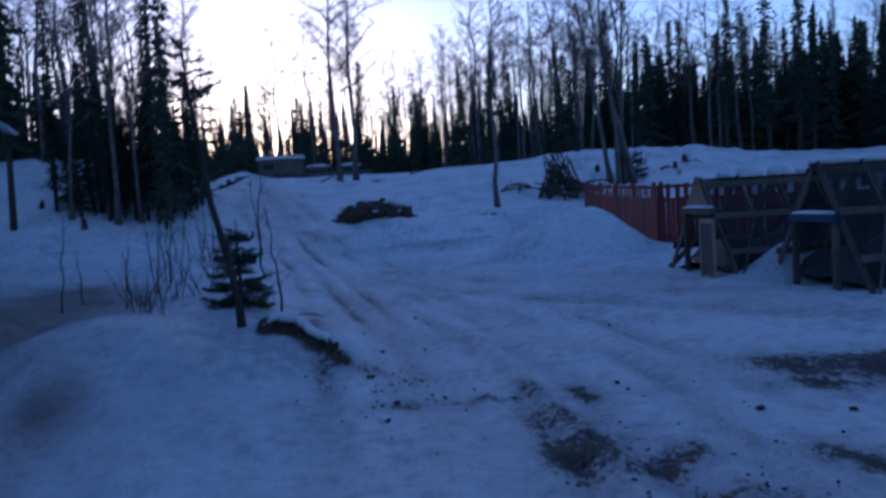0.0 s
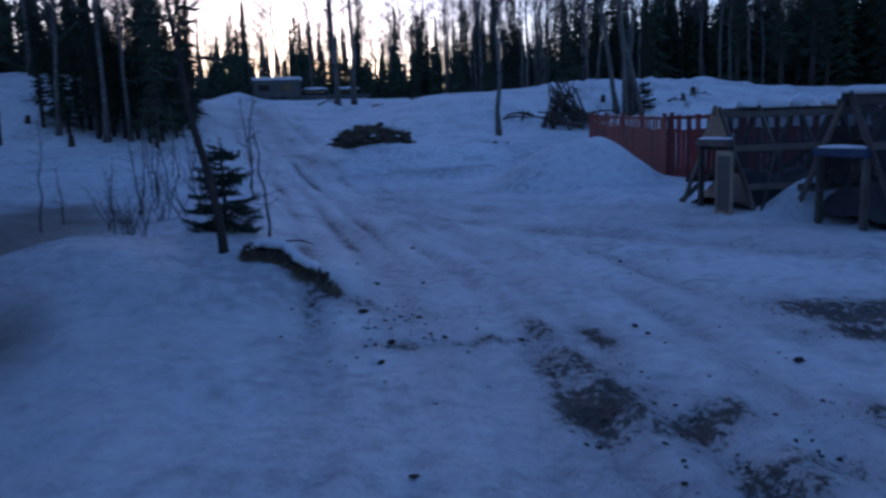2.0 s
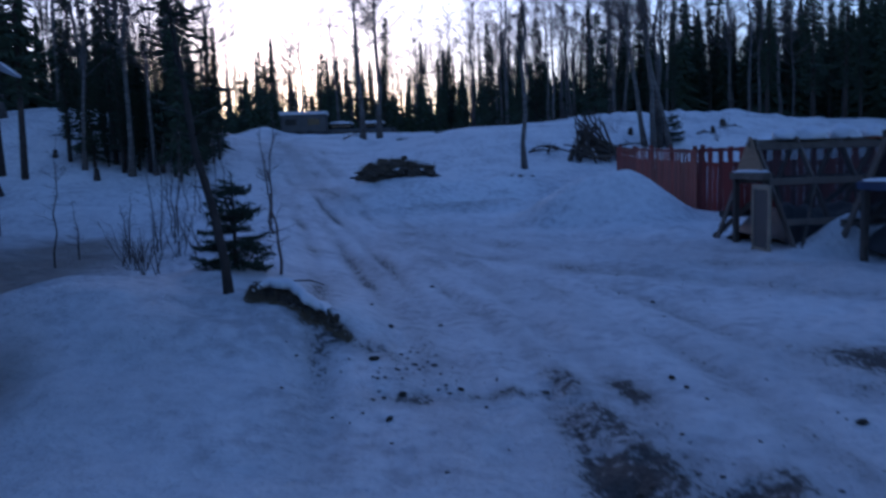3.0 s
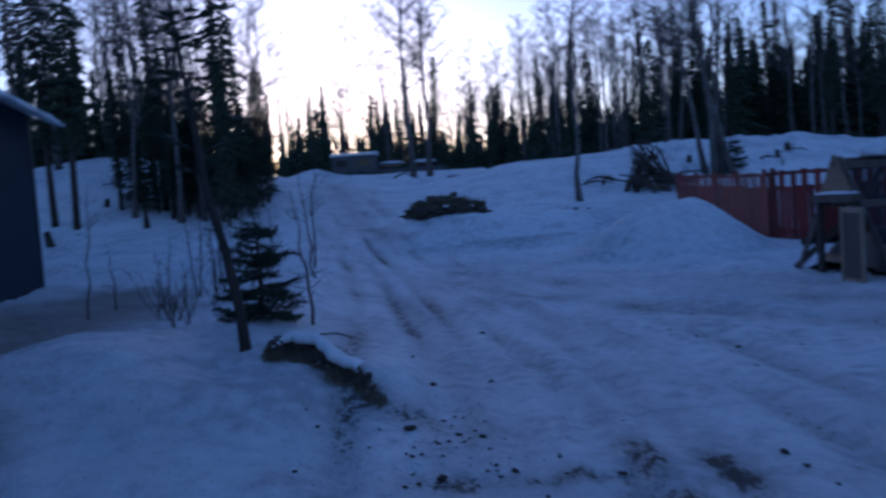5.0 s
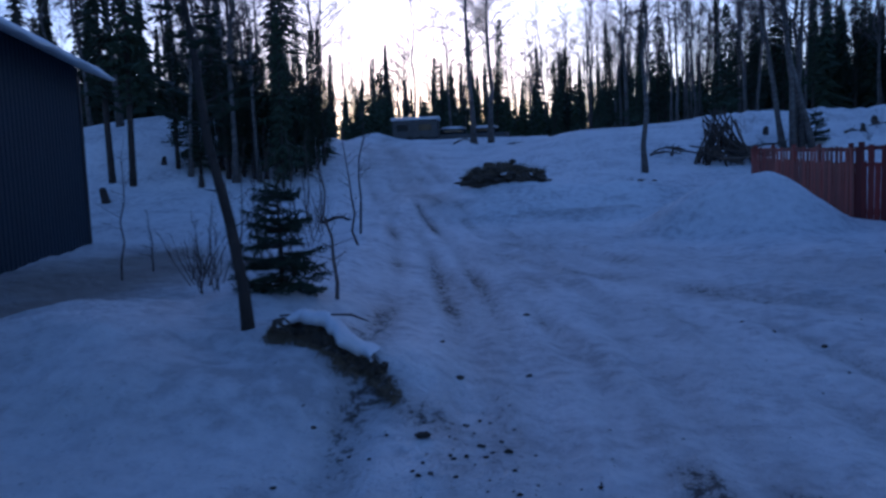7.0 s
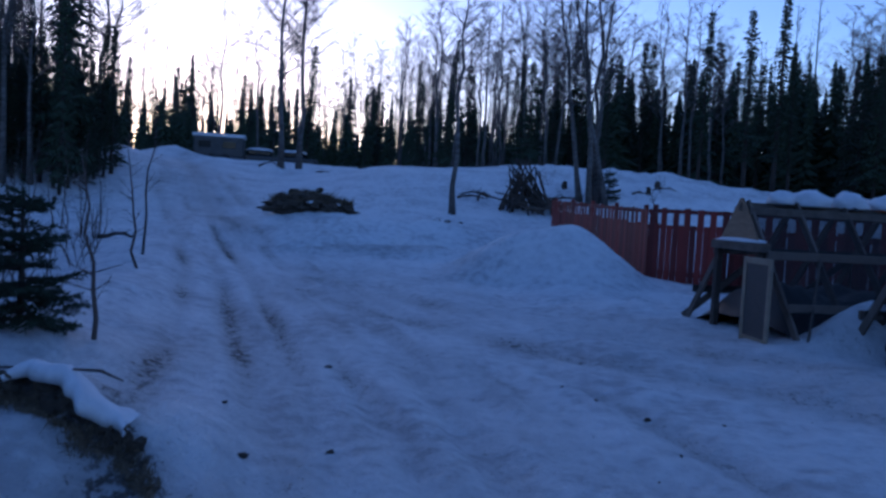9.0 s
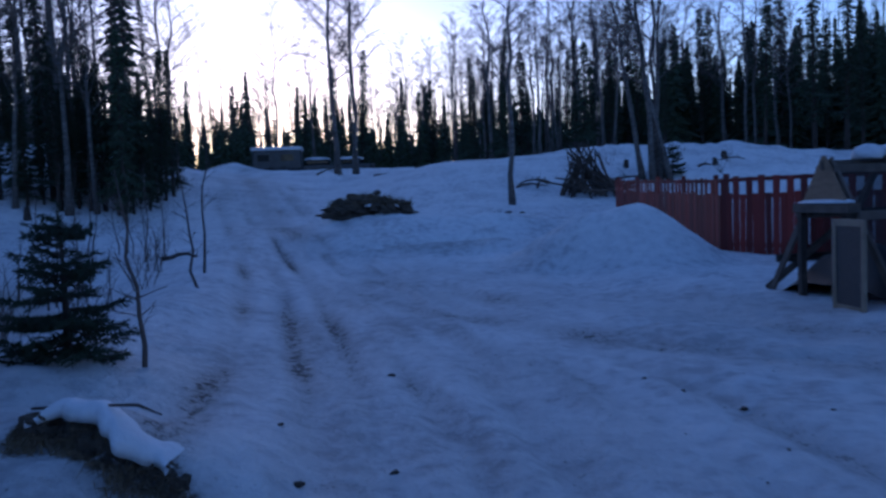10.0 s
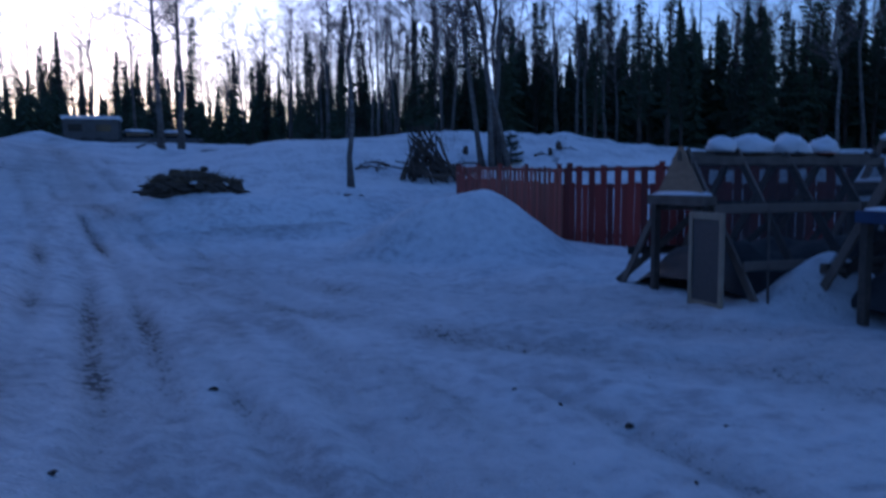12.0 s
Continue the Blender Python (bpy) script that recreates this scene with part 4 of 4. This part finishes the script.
# little spruce, leaning tree and saplings at the drive's edge
def young_spruce_kit(seed, h, r):
    """A young spruce of clear whorls, with brushy twigs on every branch."""
    rnd = random.Random(seed)
    t, c = Build(), Build()
    t.tube([(0, 0, -0.1), (0.01, 0, h * 0.5), (0, 0.01, h)], [0.032, 0.022, 0.006], 8)

    def brush(p, e, w):
        d = e - p
        ln = d.length
        d = d / ln
        u = d.cross(Vector((0.2, 0.1, 1))).normalized()
        v = d.cross(u)
        c.spike(p, e + d * 0.02, 0.006)
        for q in range(max(5, int(ln * 120))):
            o = p.lerp(e, rnd.random())
            a = rnd.random() * 6.28
            c.spike(o, o + (d * 0.9 + u * math.cos(a) + v * math.sin(a)).normalized() * w * rnd.uniform(0.7, 1.3), 0.0062)
    whorls = 10
    for k in range(whorls):
        uu = 0.10 + 0.86 * (k / (whorls - 1)) ** 0.95 + rnd.uniform(-0.025, 0.025)
        n = 7 if k < 6 else 5
        for i in range(n):
            a = 6.28 * i / n + k * 0.7 + rnd.uniform(-0.25, 0.25)
            R = r * (1 - uu) ** 0.75 * rnd.uniform(0.65, 1.12) + 0.08
            o = Vector((0, 0, uu * h + rnd.uniform(-0.07, 0.07)))
            out = Vector((math.cos(a), math.sin(a), 0))
            side = Vector((-math.sin(a), math.cos(a), 0))
            dip = (-0.10 if k < 4 else 0.15) + rnd.uniform(-0.16, 0.16)
            mid = o + out * R * 0.55 + Vector((0, 0, dip * R))
            end = o + out * R + Vector((0, 0, (dip + 0.12) * R))
            t.tube([o, mid, end], [0.010, 0.007, 0.003], 4, False)
            brush(o.lerp(mid, 0.35), mid, 0.05)
            brush(mid, end, 0.05)
            for q in range(max(3, int(R * 13))):
                s = 0.25 + 0.7 * q / max(1, int(R * 13))
                p = o.lerp(mid, s / 0.55) if s < 0.55 else mid.lerp(end, (s - 0.55) / 0.45)
                for sg in (-1, 1):
                    ln = R * 0.42 * (1.15 - s) * rnd.uniform(0.6, 1.2) + 0.05
                    brush(p, p + (side * sg + out * 0.75 + Vector((0, 0, rnd.uniform(-0.3, 0.15)))).normalized() * ln, 0.045)
    brush(Vector((0, 0, h * 0.86)), Vector((0, 0, h * 1.08)), 0.05)
    return [("trunk", t.mesh("trunk", MAT_SPRUCE_BARK, True)), ("crown", c.mesh("crown", MAT_NEEDLE))]


LITTLE = young_spruce_kit(140, 1.12, 0.52)
tree("spruce_sapling", LITTLE, at_ground(-2.74, 9.9, 15), "young green spruce beside the drive", "")
tree("spruce_sapling", LITTLE, at_ground(9.8, 38.5, 80, 1.2), "young spruce behind the red fence", "")


def leaning_tree():
    rnd = random.Random(8)
    t, c = Build(), Build()
    base = Vector((-2.24, 8.02, ground_z(-2.24, 8.02) - 0.1))
    pts = [Vector(p) for p in ((0, 0, 0), (-0.03, 0.02, 0.4), (-0.12, 0.05, 0.9), (-0.28, 0.1, 1.5), (-0.36, 0.15, 2.1), (-0.46, 0.2, 2.7), (-0.52, 0.22, 3.3))]
    t.tube(pts, [0.058, 0.046, 0.042, 0.036, 0.028, 0.019, 0.008], 8)
    for i in range(46):
        u = rnd.uniform(0.5, 1.0) if i > 5 else rnd.uniform(0.2, 0.5)
        k = min(5, int(u * 6))
        o = pts[k].lerp(pts[k + 1], u * 6 - k)
        a = rnd.random() * 6.28
        R = rnd.uniform(0.25, 0.75) * (1.35 - u)
        if i <= 5:
            R *= 0.5
        d = Vector((math.cos(a), math.sin(a), rnd.uniform(-0.15, 0.5))).normalized()
        e = o + d * R
        t.spike(o, e, 0.010)
        side = d.cross(Vector((0, 0, 1))).normalized()
        if i > 5:
            for q in range(int(R * 30)):
                s = rnd.uniform(0.3, 1)
                p = o.lerp(e, s)
                sg = rnd.choice((-1, 1))
                f = p + (side * sg + d * 0.8 + Vector((0, 0, rnd.uniform(-0.4, 0.3)))).normalized() * rnd.uniform(0.06, 0.16)
                x = d * 0.025
                c.add([p - x, p + x, f, p + Vector((0, 0, -0.03))], [(0, 1, 2), (0, 2, 3), (1, 3, 2)])
    ob = tagged(empty("leaning_tree", Matrix.Translation(base)), "thin leaning tree with a sparse crown on the snowbank", "tree")
    part("trunk", t, MAT_SPRUCE_BARK, ob, smooth=True)
    part("crown", c, MAT_NEEDLE, ob)


leaning_tree()


def sapling(seed, x, y, h, r, lean=0.1, twigs=14):
    rnd = random.Random(seed)
    t, c = Build(), Build()
    z = ground_z(x, y)
    n = 7
    pts = [Vector((lean * (i / n) ** 1.4 * h + rnd.uniform(-0.02, 0.02) * h, rnd.uniform(-0.02, 0.02) * h, h * i / n - 0.05)) for i in range(n + 1)]
    t.tube(pts, [r * (1 - 0.85 * i / n) for i in range(n + 1)], 6)
    for i in range(twigs):
        u = rnd.uniform(0.2, 0.97)
        k = min(n - 1, int(u * n))
        o = pts[k].lerp(pts[k + 1], u * n - k)
        a = rnd.random() * 6.28
        L = h * rnd.uniform(0.10, 0.26) * (1.2 - u)
        d = Vector((math.cos(a), math.sin(a), rnd.uniform(0.3, 1.2))).normalized()
        c.spike(o, o + d * L, max(0.004, r * 0.3))
        for q in range(3):
            p = o + d * L * rnd.uniform(0.4, 1)
            c.spike(p, p + (d + Vector((rnd.uniform(-1, 1), rnd.uniform(-1, 1), rnd.uniform(-0.3, 0.6)))).normalized() * L * 0.5, 0.0035)
    t.add(c.v, c.f)
    ob = part("bare_sapling", t, MAT_TWIG)
    ob.location = (x, y, z)
    tagged(ob, "thin bare sapling growing from the snow", "sapling", "bare saplings")


sapling(1, -2.22, 10.05, 1.55, 0.022, -0.10)
sapling(2, -3.95, 16.4, 2.2, 0.025, -0.08)
sapling(3, -4.6, 19.0, 2.9, 0.028, 0.04)
for k in range(16):
    rr = random.Random(400 + k)
    y = rr.uniform(14, 27)
    sapling(50 + k, -2.6 - 0.19 * y - rr.uniform(0.0, 2.2), y, rr.uniform(1.2, 2.9), 0.018, rr.uniform(-0.12, 0.12))


def shrub(seed, x, y, h, n):
    rnd = random.Random(seed)
    b = Build()
    z = ground_z(x, y)
    for i in range(n):
        a = rnd.random() * 6.28
        d = Vector((math.cos(a) * 0.5, math.sin(a) * 0.5, rnd.uniform(0.8, 1.4))).normalized()
        o = Vector((rnd.uniform(-0.2, 0.2), rnd.uniform(-0.2, 0.2), -0.05))
        L = h * rnd.uniform(0.5, 1.0)
        m = o + d * L * 0.6
        e = m + (d + Vector((rnd.uniform(-0.5, 0.5), rnd.uniform(-0.5, 0.5), 0.2))).normalized() * L * 0.45
        b.tube([o, m, e], [0.008, 0.006, 0.003], 4, False)
        for q in range(7):
            p = m.lerp(e, rnd.random()) if q % 2 else o.lerp(m, rnd.uniform(0.4, 1))
            b.spike(p, p + (d + Vector((rnd.uniform(-1, 1), rnd.uniform(-1, 1), 0.3))).normalized() * L * 0.28, 0.004)
    ob = part("twiggy_shrub", b, MAT_TWIG)
    ob.location = (x, y, z)
    tagged(ob, "leafless twiggy shrub poking through the snow", "shrub", "leafless shrubs")


for k, (x, y, h, n) in enumerate(((-5.0, 12.6, 0.9, 9), (-5.5, 13.6, 1.1, 10), (-4.7, 14.6, 1.0, 8), (-5.6, 15.8, 1.2, 9), (-6.2, 14.8, 0.8, 7),
                                  (-5.6, 18.5, 1.2, 9), (-6.4, 21.0, 1.3, 9), (-7.4, 24.0, 1.4, 9), (7.4, 41.0, 1.0, 8), (11.0, 42.0, 0.9, 8),
                                  (13.0, 41.0, 0.9, 8), (12.0, 38.6, 0.8, 8), (-3.2, 30.9, 0.7, 6), (-1.9, 30.6, 0.6, 6))):
    shrub(500 + k, x, y, h, n)


# ---- brush pile ----
def brush_pile():
    rnd = random.Random(31)
    cx, cy = 5.7, 35.6
    z = ground_z(cx, cy)
    ob = tagged(empty("brush_pile", Matrix.Translation((cx, cy, z))), "stacked heap of dark cut poles on the slope", "brush pile")
    logs = []
    for k in range(5):
        b = Build()
        n = 5
        b.tube([(rnd.uniform(-0.03, 0.03), rnd.uniform(-0.03, 0.03), i / n) for i in range(n + 1)], [0.055 - 0.006 * i for i in range(n + 1)], 7)
        logs.append(b.mesh("pole", MAT_LOG, True))
    for i in range(70):
        a = rnd.random() * 6.28
        spread = rnd.uniform(0.5, 1.25)
        foot = Vector((math.cos(a) * spread * 1.1, math.sin(a) * spread * 0.8, 0))
        foot.z = ground_z(cx + foot.x, cy + foot.y) - z - 0.05
        head = Vector((rnd.uniform(-0.75, 0.45) - 0.15, rnd.uniform(-0.4, 0.4), rnd.uniform(1.1, 2.15)))
        if i > 38:
            foot = Vector((rnd.uniform(-1.1, 1.7), rnd.uniform(-1.0, 0.6), rnd.uniform(0.0, 0.5)))
            foot.z += ground_z(cx + foot.x, cy + foot.y) - z
            head = foot + Vector((rnd.uniform(-1.6, 1.6), rnd.uniform(-0.6, 0.6), rnd.uniform(-0.05, 0.7)))
        d = head - foot
        q = d.to_track_quat('Z', 'Y').to_matrix().to_4x4()
        w = rnd.uniform(0.7, 1.25)
        shared("pole", logs[i % 5], ob, Matrix.Translation(foot) @ q @ Matrix.Diagonal((w, w, d.length * 1.05, 1)))


brush_pile()


def fallen_branch(seed, x, y, L, turn, rise):
    rnd = random.Random(seed)
    b = Build()
    z = ground_z(x, y)
    pts = [Vector((L * i / 6, rnd.uniform(-0.06, 0.06) * L, 0.03 + rise * math.sin(math.pi * min(1, i / 5.0)) + rnd.uniform(-0.02, 0.03) * L)) for i in range(7)]
    b.tube(pts, [0.06 - 0.007 * i for i in range(7)], 7)
    for i in range(7):
        p = pts[rnd.randrange(1, 6)]
        b.spike(p, p + Vector((rnd.uniform(-0.4, 0.6), rnd.uniform(-0.5, 0.5), rnd.uniform(0.1, 0.5))) * L * 0.4, 0.02)
    ob = part("fallen_branch", b, MAT_LOG, smooth=True)
    ob.matrix_basis = pose(x, y, z, 0, 0, turn)
    tagged(ob, "dark fallen branch lying on the snow", "branch", "fallen branches")


for k, (x, y, L, t, r) in enumerate(((2.9, 37.5, 1.4, 10, 0.1), (3.7, 37.0, 1.0, 50, 0.35), (4.4, 38.2, 1.6, 170, 0.15), (6.6, 36.8, 2.6, 12, 0.45),
                                     (-7.9, 51.0, 1.6, 10, 0.3), (-2.0, 50.0, 1.8, 5, 0.05), (-4.6, 52.0, 1.5, 20, 0.05), (-7.0, 23.2, 1.2, 30, 0.1),
                                     (11.5, 40.5, 1.3, 30, 0.1), (14.0, 41.5, 1.5, 160, 0.15), (10.6, 43.0, 1.2, 80, 0.1))):
    fallen_branch(600 + k, x, y, L, t, r)


# ---- stumps ----
def stump(x, y, r, h, tilt):
    b = Build()
    n = 10
    pts = [(0, 0, -0.1), (0, 0, 0.05), (0.01, 0, h * 0.6), (0.015, 0.01, h), (0.05 * r, 0, h + 0.35 * r)]
    b.tube(pts, [r * 1.6, r * 1.2, r, r * 0.92, r * 0.35], n)
    ob = part("stump", b, MAT_SPRUCE_BARK)
    ob.matrix_basis = pose(x, y, ground_z(x, y), tilt, tilt * 0.6, x * 40)
    tagged(ob, "dark weathered tree stump sticking out of the snow", "stump", "stumps")


for x, y, r, h, t in ((-16.6, 27.9, 0.13, 0.5, -14), (-14.5, 30.95, 0.11, 0.42, 3), (-17.2, 33.0, 0.10, 0.3, 5),
                      (8.2, 40.5, 0.12, 0.35, 4), (13.4, 42.5, 0.14, 0.3, -6), (12.2, 40.2, 0.1, 0.3, 10)):
    stump(x, y, r, h, t)


# ---- soil heap with snow on it ----
def soil_heap():
    cx, cy = -2.62, 30.2
    b = Build()
    z = ground_z(cx, cy)
    lump(b, (0, 0, 0.0), (1.30, 0.6, 0.34), 61, 0.75, 0, 64, 30)
    hr = random.Random(62)
    for k in range(60):
        u = hr.uniform(-1.25, 1.3)
        top = 0.62 * (1 - (u / 1.6) ** 2) + 0.10 * math.sin(u * 4.0 + 1)
        r = hr.uniform(0.07, 0.2)
        lump(b, (u, hr.uniform(-0.55, 0.25), hr.uniform(0.0, 1.0) * top), (r * 1.3, r, r * 0.8), 300 + k, 0.9, 0, 12, 8)
    ob = part("soil_mound", b, MAT_SOIL)
    ob.location = (cx, cy, z)
    tagged(ob, "heap of dark frozen soil and roots in the snow", "soil mound")
    rnd = random.Random(3)
    b = Build()
    for i in range(500):
        a, rr = rnd.random() * 6.28, rnd.random() ** 0.5
        p = Vector((math.cos(a) * rr * 1.5, math.sin(a) * rr * 0.6, 0.2 + 0.42 * (1 - rr)))
        b.spike(p, p + Vector((rnd.uniform(-0.3, 0.3), rnd.uniform(-0.3, 0.1), rnd.uniform(0.05, 0.3))), 0.008)
    ob = part("heap_grass", b, MAT_GRASS)
    ob.location = (cx, cy, z)
    tagged(ob, "dead grass and roots on a soil heap", "grass", kind="stuff")
    for k, (dx, dy, r) in enumerate(((-0.55, 0.35, (0.4, 0.2, 0.12)), (0.35, 0.35, (0.5, 0.2, 0.12)), (-0.9, -0.42, (0.18, 0.12, 0.06)), (0.1, -0.5, (0.2, 0.1, 0.06)), (0.85, -0.4, (0.16, 0.12, 0.06)))):
        b = Build()
        lump(b, (0, 0, 0), r, 70 + k, 0.3, 0.3, 20, 10)
        ob = part("snow_patch", b, MAT_SNOW, smooth=True)
        ob.location = (cx + dx, cy + dy, z + (0.46, 0.44, 0.14, 0.22, 0.18)[k])
        tagged(ob, "patch of snow lying on a soil heap", "snow")


soil_heap()


# ---- cut bank with dead grass ----
def cut_bank():
    rnd = random.Random(12)
    b = Build()
    for k in range(44):
        x = rnd.uniform(-2.02, -1.12)
        y = float(bank_edge(x)) + rnd.uniform(-0.07, 0.05)
        fade = min(1.0, (-1.0 - x) / 0.35)
        r = rnd.uniform(0.02, 0.055) * (0.5 + 0.5 * fade)
        lump(b, (x, y, ground_z(x, y) + rnd.uniform(-0.02, 0.02)), (r * 1.3, r * 0.8, r), 80 + k, 0.8, 0, 10, 7)
    tagged(part("cut_bank", b, MAT_SOIL), "broken edge of dark soil under the snowbank", "soil bank", kind="stuff")
    b = Build()
    gx = np.array([-2.05 + 1.05 * rnd.random() ** 1.35 for i in range(2600)])
    gy = bank_edge(gx) + np.array([rnd.gauss(-0.07, 0.055) for i in range(2600)])
    for x, y, z in zip(gx, gy, height(gx, gy)):
        p = Vector((x, y, z + rnd.uniform(0.0, 0.035)))
        e = p + Vector((rnd.uniform(-0.05, 0.07), rnd.uniform(-0.10, 0.01), rnd.uniform(-0.10, 0.035)))
        b.spike(p, e, rnd.uniform(0.0018, 0.0045))
    tagged(part("bank_grass", b, MAT_GRASS), "matted dead grass hanging over the broken bank", "grass", kind="stuff")
    # overhanging slab of crusted snow with a ragged lip
    b = Build()
    nx, ny = 46, 10
    vs = []
    for side in (0, 1):
        for i in range(nx + 1):
            x = -2.0 + 0.72 * i / nx
            lip = 0.05 + 0.06 * noise.noise(Vector((x * 7, 2, 1))) + 0.03 * noise.noise(Vector((x * 19, 5, 1)))
            for j in range(ny + 1):
                v = j / ny
                y = float(bank_edge(x)) - lip + v * (0.24 + lip)
                g = ground_z(x, float(bank_edge(x)) + 0.10 + 0.14 * v)
                thick = 0.055 * min(1.0, 0.35 + 3 * v) * min(1, 5 * i / nx + 0.1, 5 * (1 - i / nx) + 0.1) * (1 - v ** 3)
                wob = 0.012 * noise.noise(Vector((x * 8, y * 8, 3)))
                vs.append((x, y, g + 0.012 * (1 - v) + (thick + wob * (1 - v) if side else -0.035)))
    m = (nx + 1) * (ny + 1)
    top = [(i * (ny + 1) + j, (i + 1) * (ny + 1) + j, (i + 1) * (ny + 1) + j + 1, i * (ny + 1) + j + 1) for i in range(nx) for j in range(ny)]
    rim = [i * (ny + 1) for i in range(nx + 1)]
    b.add(vs, [tuple(q + m for q in f) for f in top] + [tuple(reversed(f)) for f in top] + [(p, q, q + m, p + m) for p, q in zip(rim, rim[1:])])
    tagged(part("snow_slab", b, MAT_SNOW, smooth=True), "overhanging slab of crusted snow on the broken bank", "snow")
    for k, (x, dy, L, t) in enumerate(((-2.02, 0.06, 0.42, -4), (-1.62, 0.10, 0.34, -22))):
        b = Build()
        b.tube([(0, 0, 0), (L * 0.5, 0.02, 0.02), (L, 0, 0)], [0.007, 0.009, 0.004], 6)
        y = float(bank_edge(x)) + dy
        ob = part("twig", b, MAT_LOG)
        ob.matrix_basis = pose(x, y, ground_z(x, y + 0.1) + 0.055, 0, 4, t)
        tagged(ob, "dark twig lying on the bank's edge", "twig", "twigs on the bank")


cut_bank()


# ---- clods on the drive ----
def clods():
    rnd = random.Random(14)
    kinds = []
    for k in range(6):
        b = Build()
        lump(b, (0, 0, 0), (1, 0.8, 0.6), 95 + k, 0.6, 0, 9, 6)
        kinds.append(b.mesh("dirt_clod", MAT_SOIL))
    seen = [(1.58, 6.43, 0.05), (-0.47, 5.65, 0.05), (2.22, 9.85, 0.05), (1.9, 10.25, 0.035), (1.68, 10.6, 0.03), (-0.24, 8.64, 0.05), (-1.03, 9.24, 0.045),
            (-0.73, 8.27, 0.06), (-0.73, 7.0, 0.07), (-0.43, 6.17, 0.05), (2.47, 5.39, 0.06), (0.62, 6.3, 0.05), (0.0, 6.25, 0.05), (-0.45, 11.1, 0.05),
            (-0.4, 7.05, 0.04), (-0.55, 7.4, 0.04), (2.75, 9.6, 0.03), (3.1, 5.2, 0.05), (-0.16, 3.73, 0.04), (2.1, 8.8, 0.03)]
    for i in range(230):
        a = rnd.random()
        if a < 0.35:
            seen.append((rnd.gauss(-0.45, 0.4), rnd.gauss(6.7, 0.5), rnd.uniform(0.006, 0.03)))
        elif a < 0.68:
            seen.append((rnd.gauss(1.5, 0.7), rnd.gauss(4.6, 0.8), rnd.uniform(0.008, 0.034)))
        else:
            seen.append((rnd.uniform(-2, 4.5), rnd.uniform(5, 17), rnd.uniform(0.006, 0.015)))
    seen += [(1.7, 31.2, 0.22), (2.1, 31.6, 0.14), (1.2, 31.8, 0.12), (2.6, 31.9, 0.1)]
    for i, (x, y, r) in enumerate(seen):
        r = r * 0.7 if y < 25 else r
        ob = new("dirt_clod", kinds[i % 6])
        ob.matrix_basis = pose(x, y, ground_z(x, y) + r * 0.2, 0, 0, rnd.uniform(0, 360)) @ Matrix.Diagonal((r, r * rnd.uniform(0.6, 1.1), r * rnd.uniform(0.45, 0.9), 1))
        tagged(ob, "dark frozen clod of dirt lying on packed snow", "clod", "dirt clods")


clods()


# ---- vehicles past the crest ----
def box_trailer():
    x, y = -13.6, 66.5
    z = ground_z(x, y)
    ob = tagged(empty("camper_trailer", pose(x, y, z, 0, 0, 8)), "old grey camper trailer under a slab of snow", "trailer")
    b = Build()
    b.box((-1.9, -1.0, 0.45), (1.9, 1.0, 1.95), 0.12)
    part("body", b, MAT_VAN, ob)
    for k, (a, c) in enumerate(((-1.5, -0.6), (0.3, 1.3))):
        b = Build()
        b.box((a, -1.02, 1.1), (c, -1.003, 1.6), 0.006)
        part("window", b, MAT_GLASS, ob)
    for xx in (-0.5, 0.5):
        b = Build()
        b.tube([(xx, -1.02, 0.33), (xx, -0.82, 0.33)], [0.33, 0.33], 18)
        part("wheel", b, MAT_RUBBER, ob)
    b = Build()
    b.beam((1.9, 0, 0.5), (2.9, 0, 0.45), 0.1, 0.1)
    part("tow_bar", b, MAT_TRIM, ob)
    b = Build()
    b.box((-2.0, -1.08, 1.953), (2.0, 1.08, 2.2), 0.1)
    sn = part("snow_slab", b, MAT_SNOW, None)
    sn.matrix_basis = ob.matrix_basis.copy()
    tagged(sn, "thick slab of snow on a camper trailer roof", "snow")


box_trailer()


def snowed_car(x, y, turn, s):
    z = ground_z(x, y)
    ob = tagged(empty("parked_car", pose(x, y, z, 0, 0, turn) @ Matrix.Diagonal((s, s, s, 1))), "dark parked car buried under snow", "car", "snowed-in cars")
    b = Build()
    b.box((-2.1, -0.85, 0.3), (2.1, 0.85, 0.9), 0.12)
    part("body", b, MAT_VAN, ob)
    b = Build()
    b.box((-1.0, -0.75, 0.903), (1.1, 0.75, 1.4), 0.16)
    part("cabin", b, MAT_GLASS, ob, "dark glazed cabin")
    for xx in (-1.3, 1.35):
        for yy in (-0.86, 0.7):
            b = Build()
            b.tube([(xx, yy, 0.32), (xx, yy + 0.16, 0.32)], [0.32, 0.32], 16)
            part("wheel", b, MAT_RUBBER, ob)
    b = Build()
    lump(b, (0.05, 0, 1.4), (1.15, 0.8, 0.22), 5 + x, 0.12, 0.2, 20, 10)
    part("roof_snow", b, MAT_SNOW, ob, "rounded snow on the car roof", smooth=True)


snowed_car(-10.9, 68.5, 12, 0.95)
snowed_car(-8.3, 70.0, -8, 0.95)
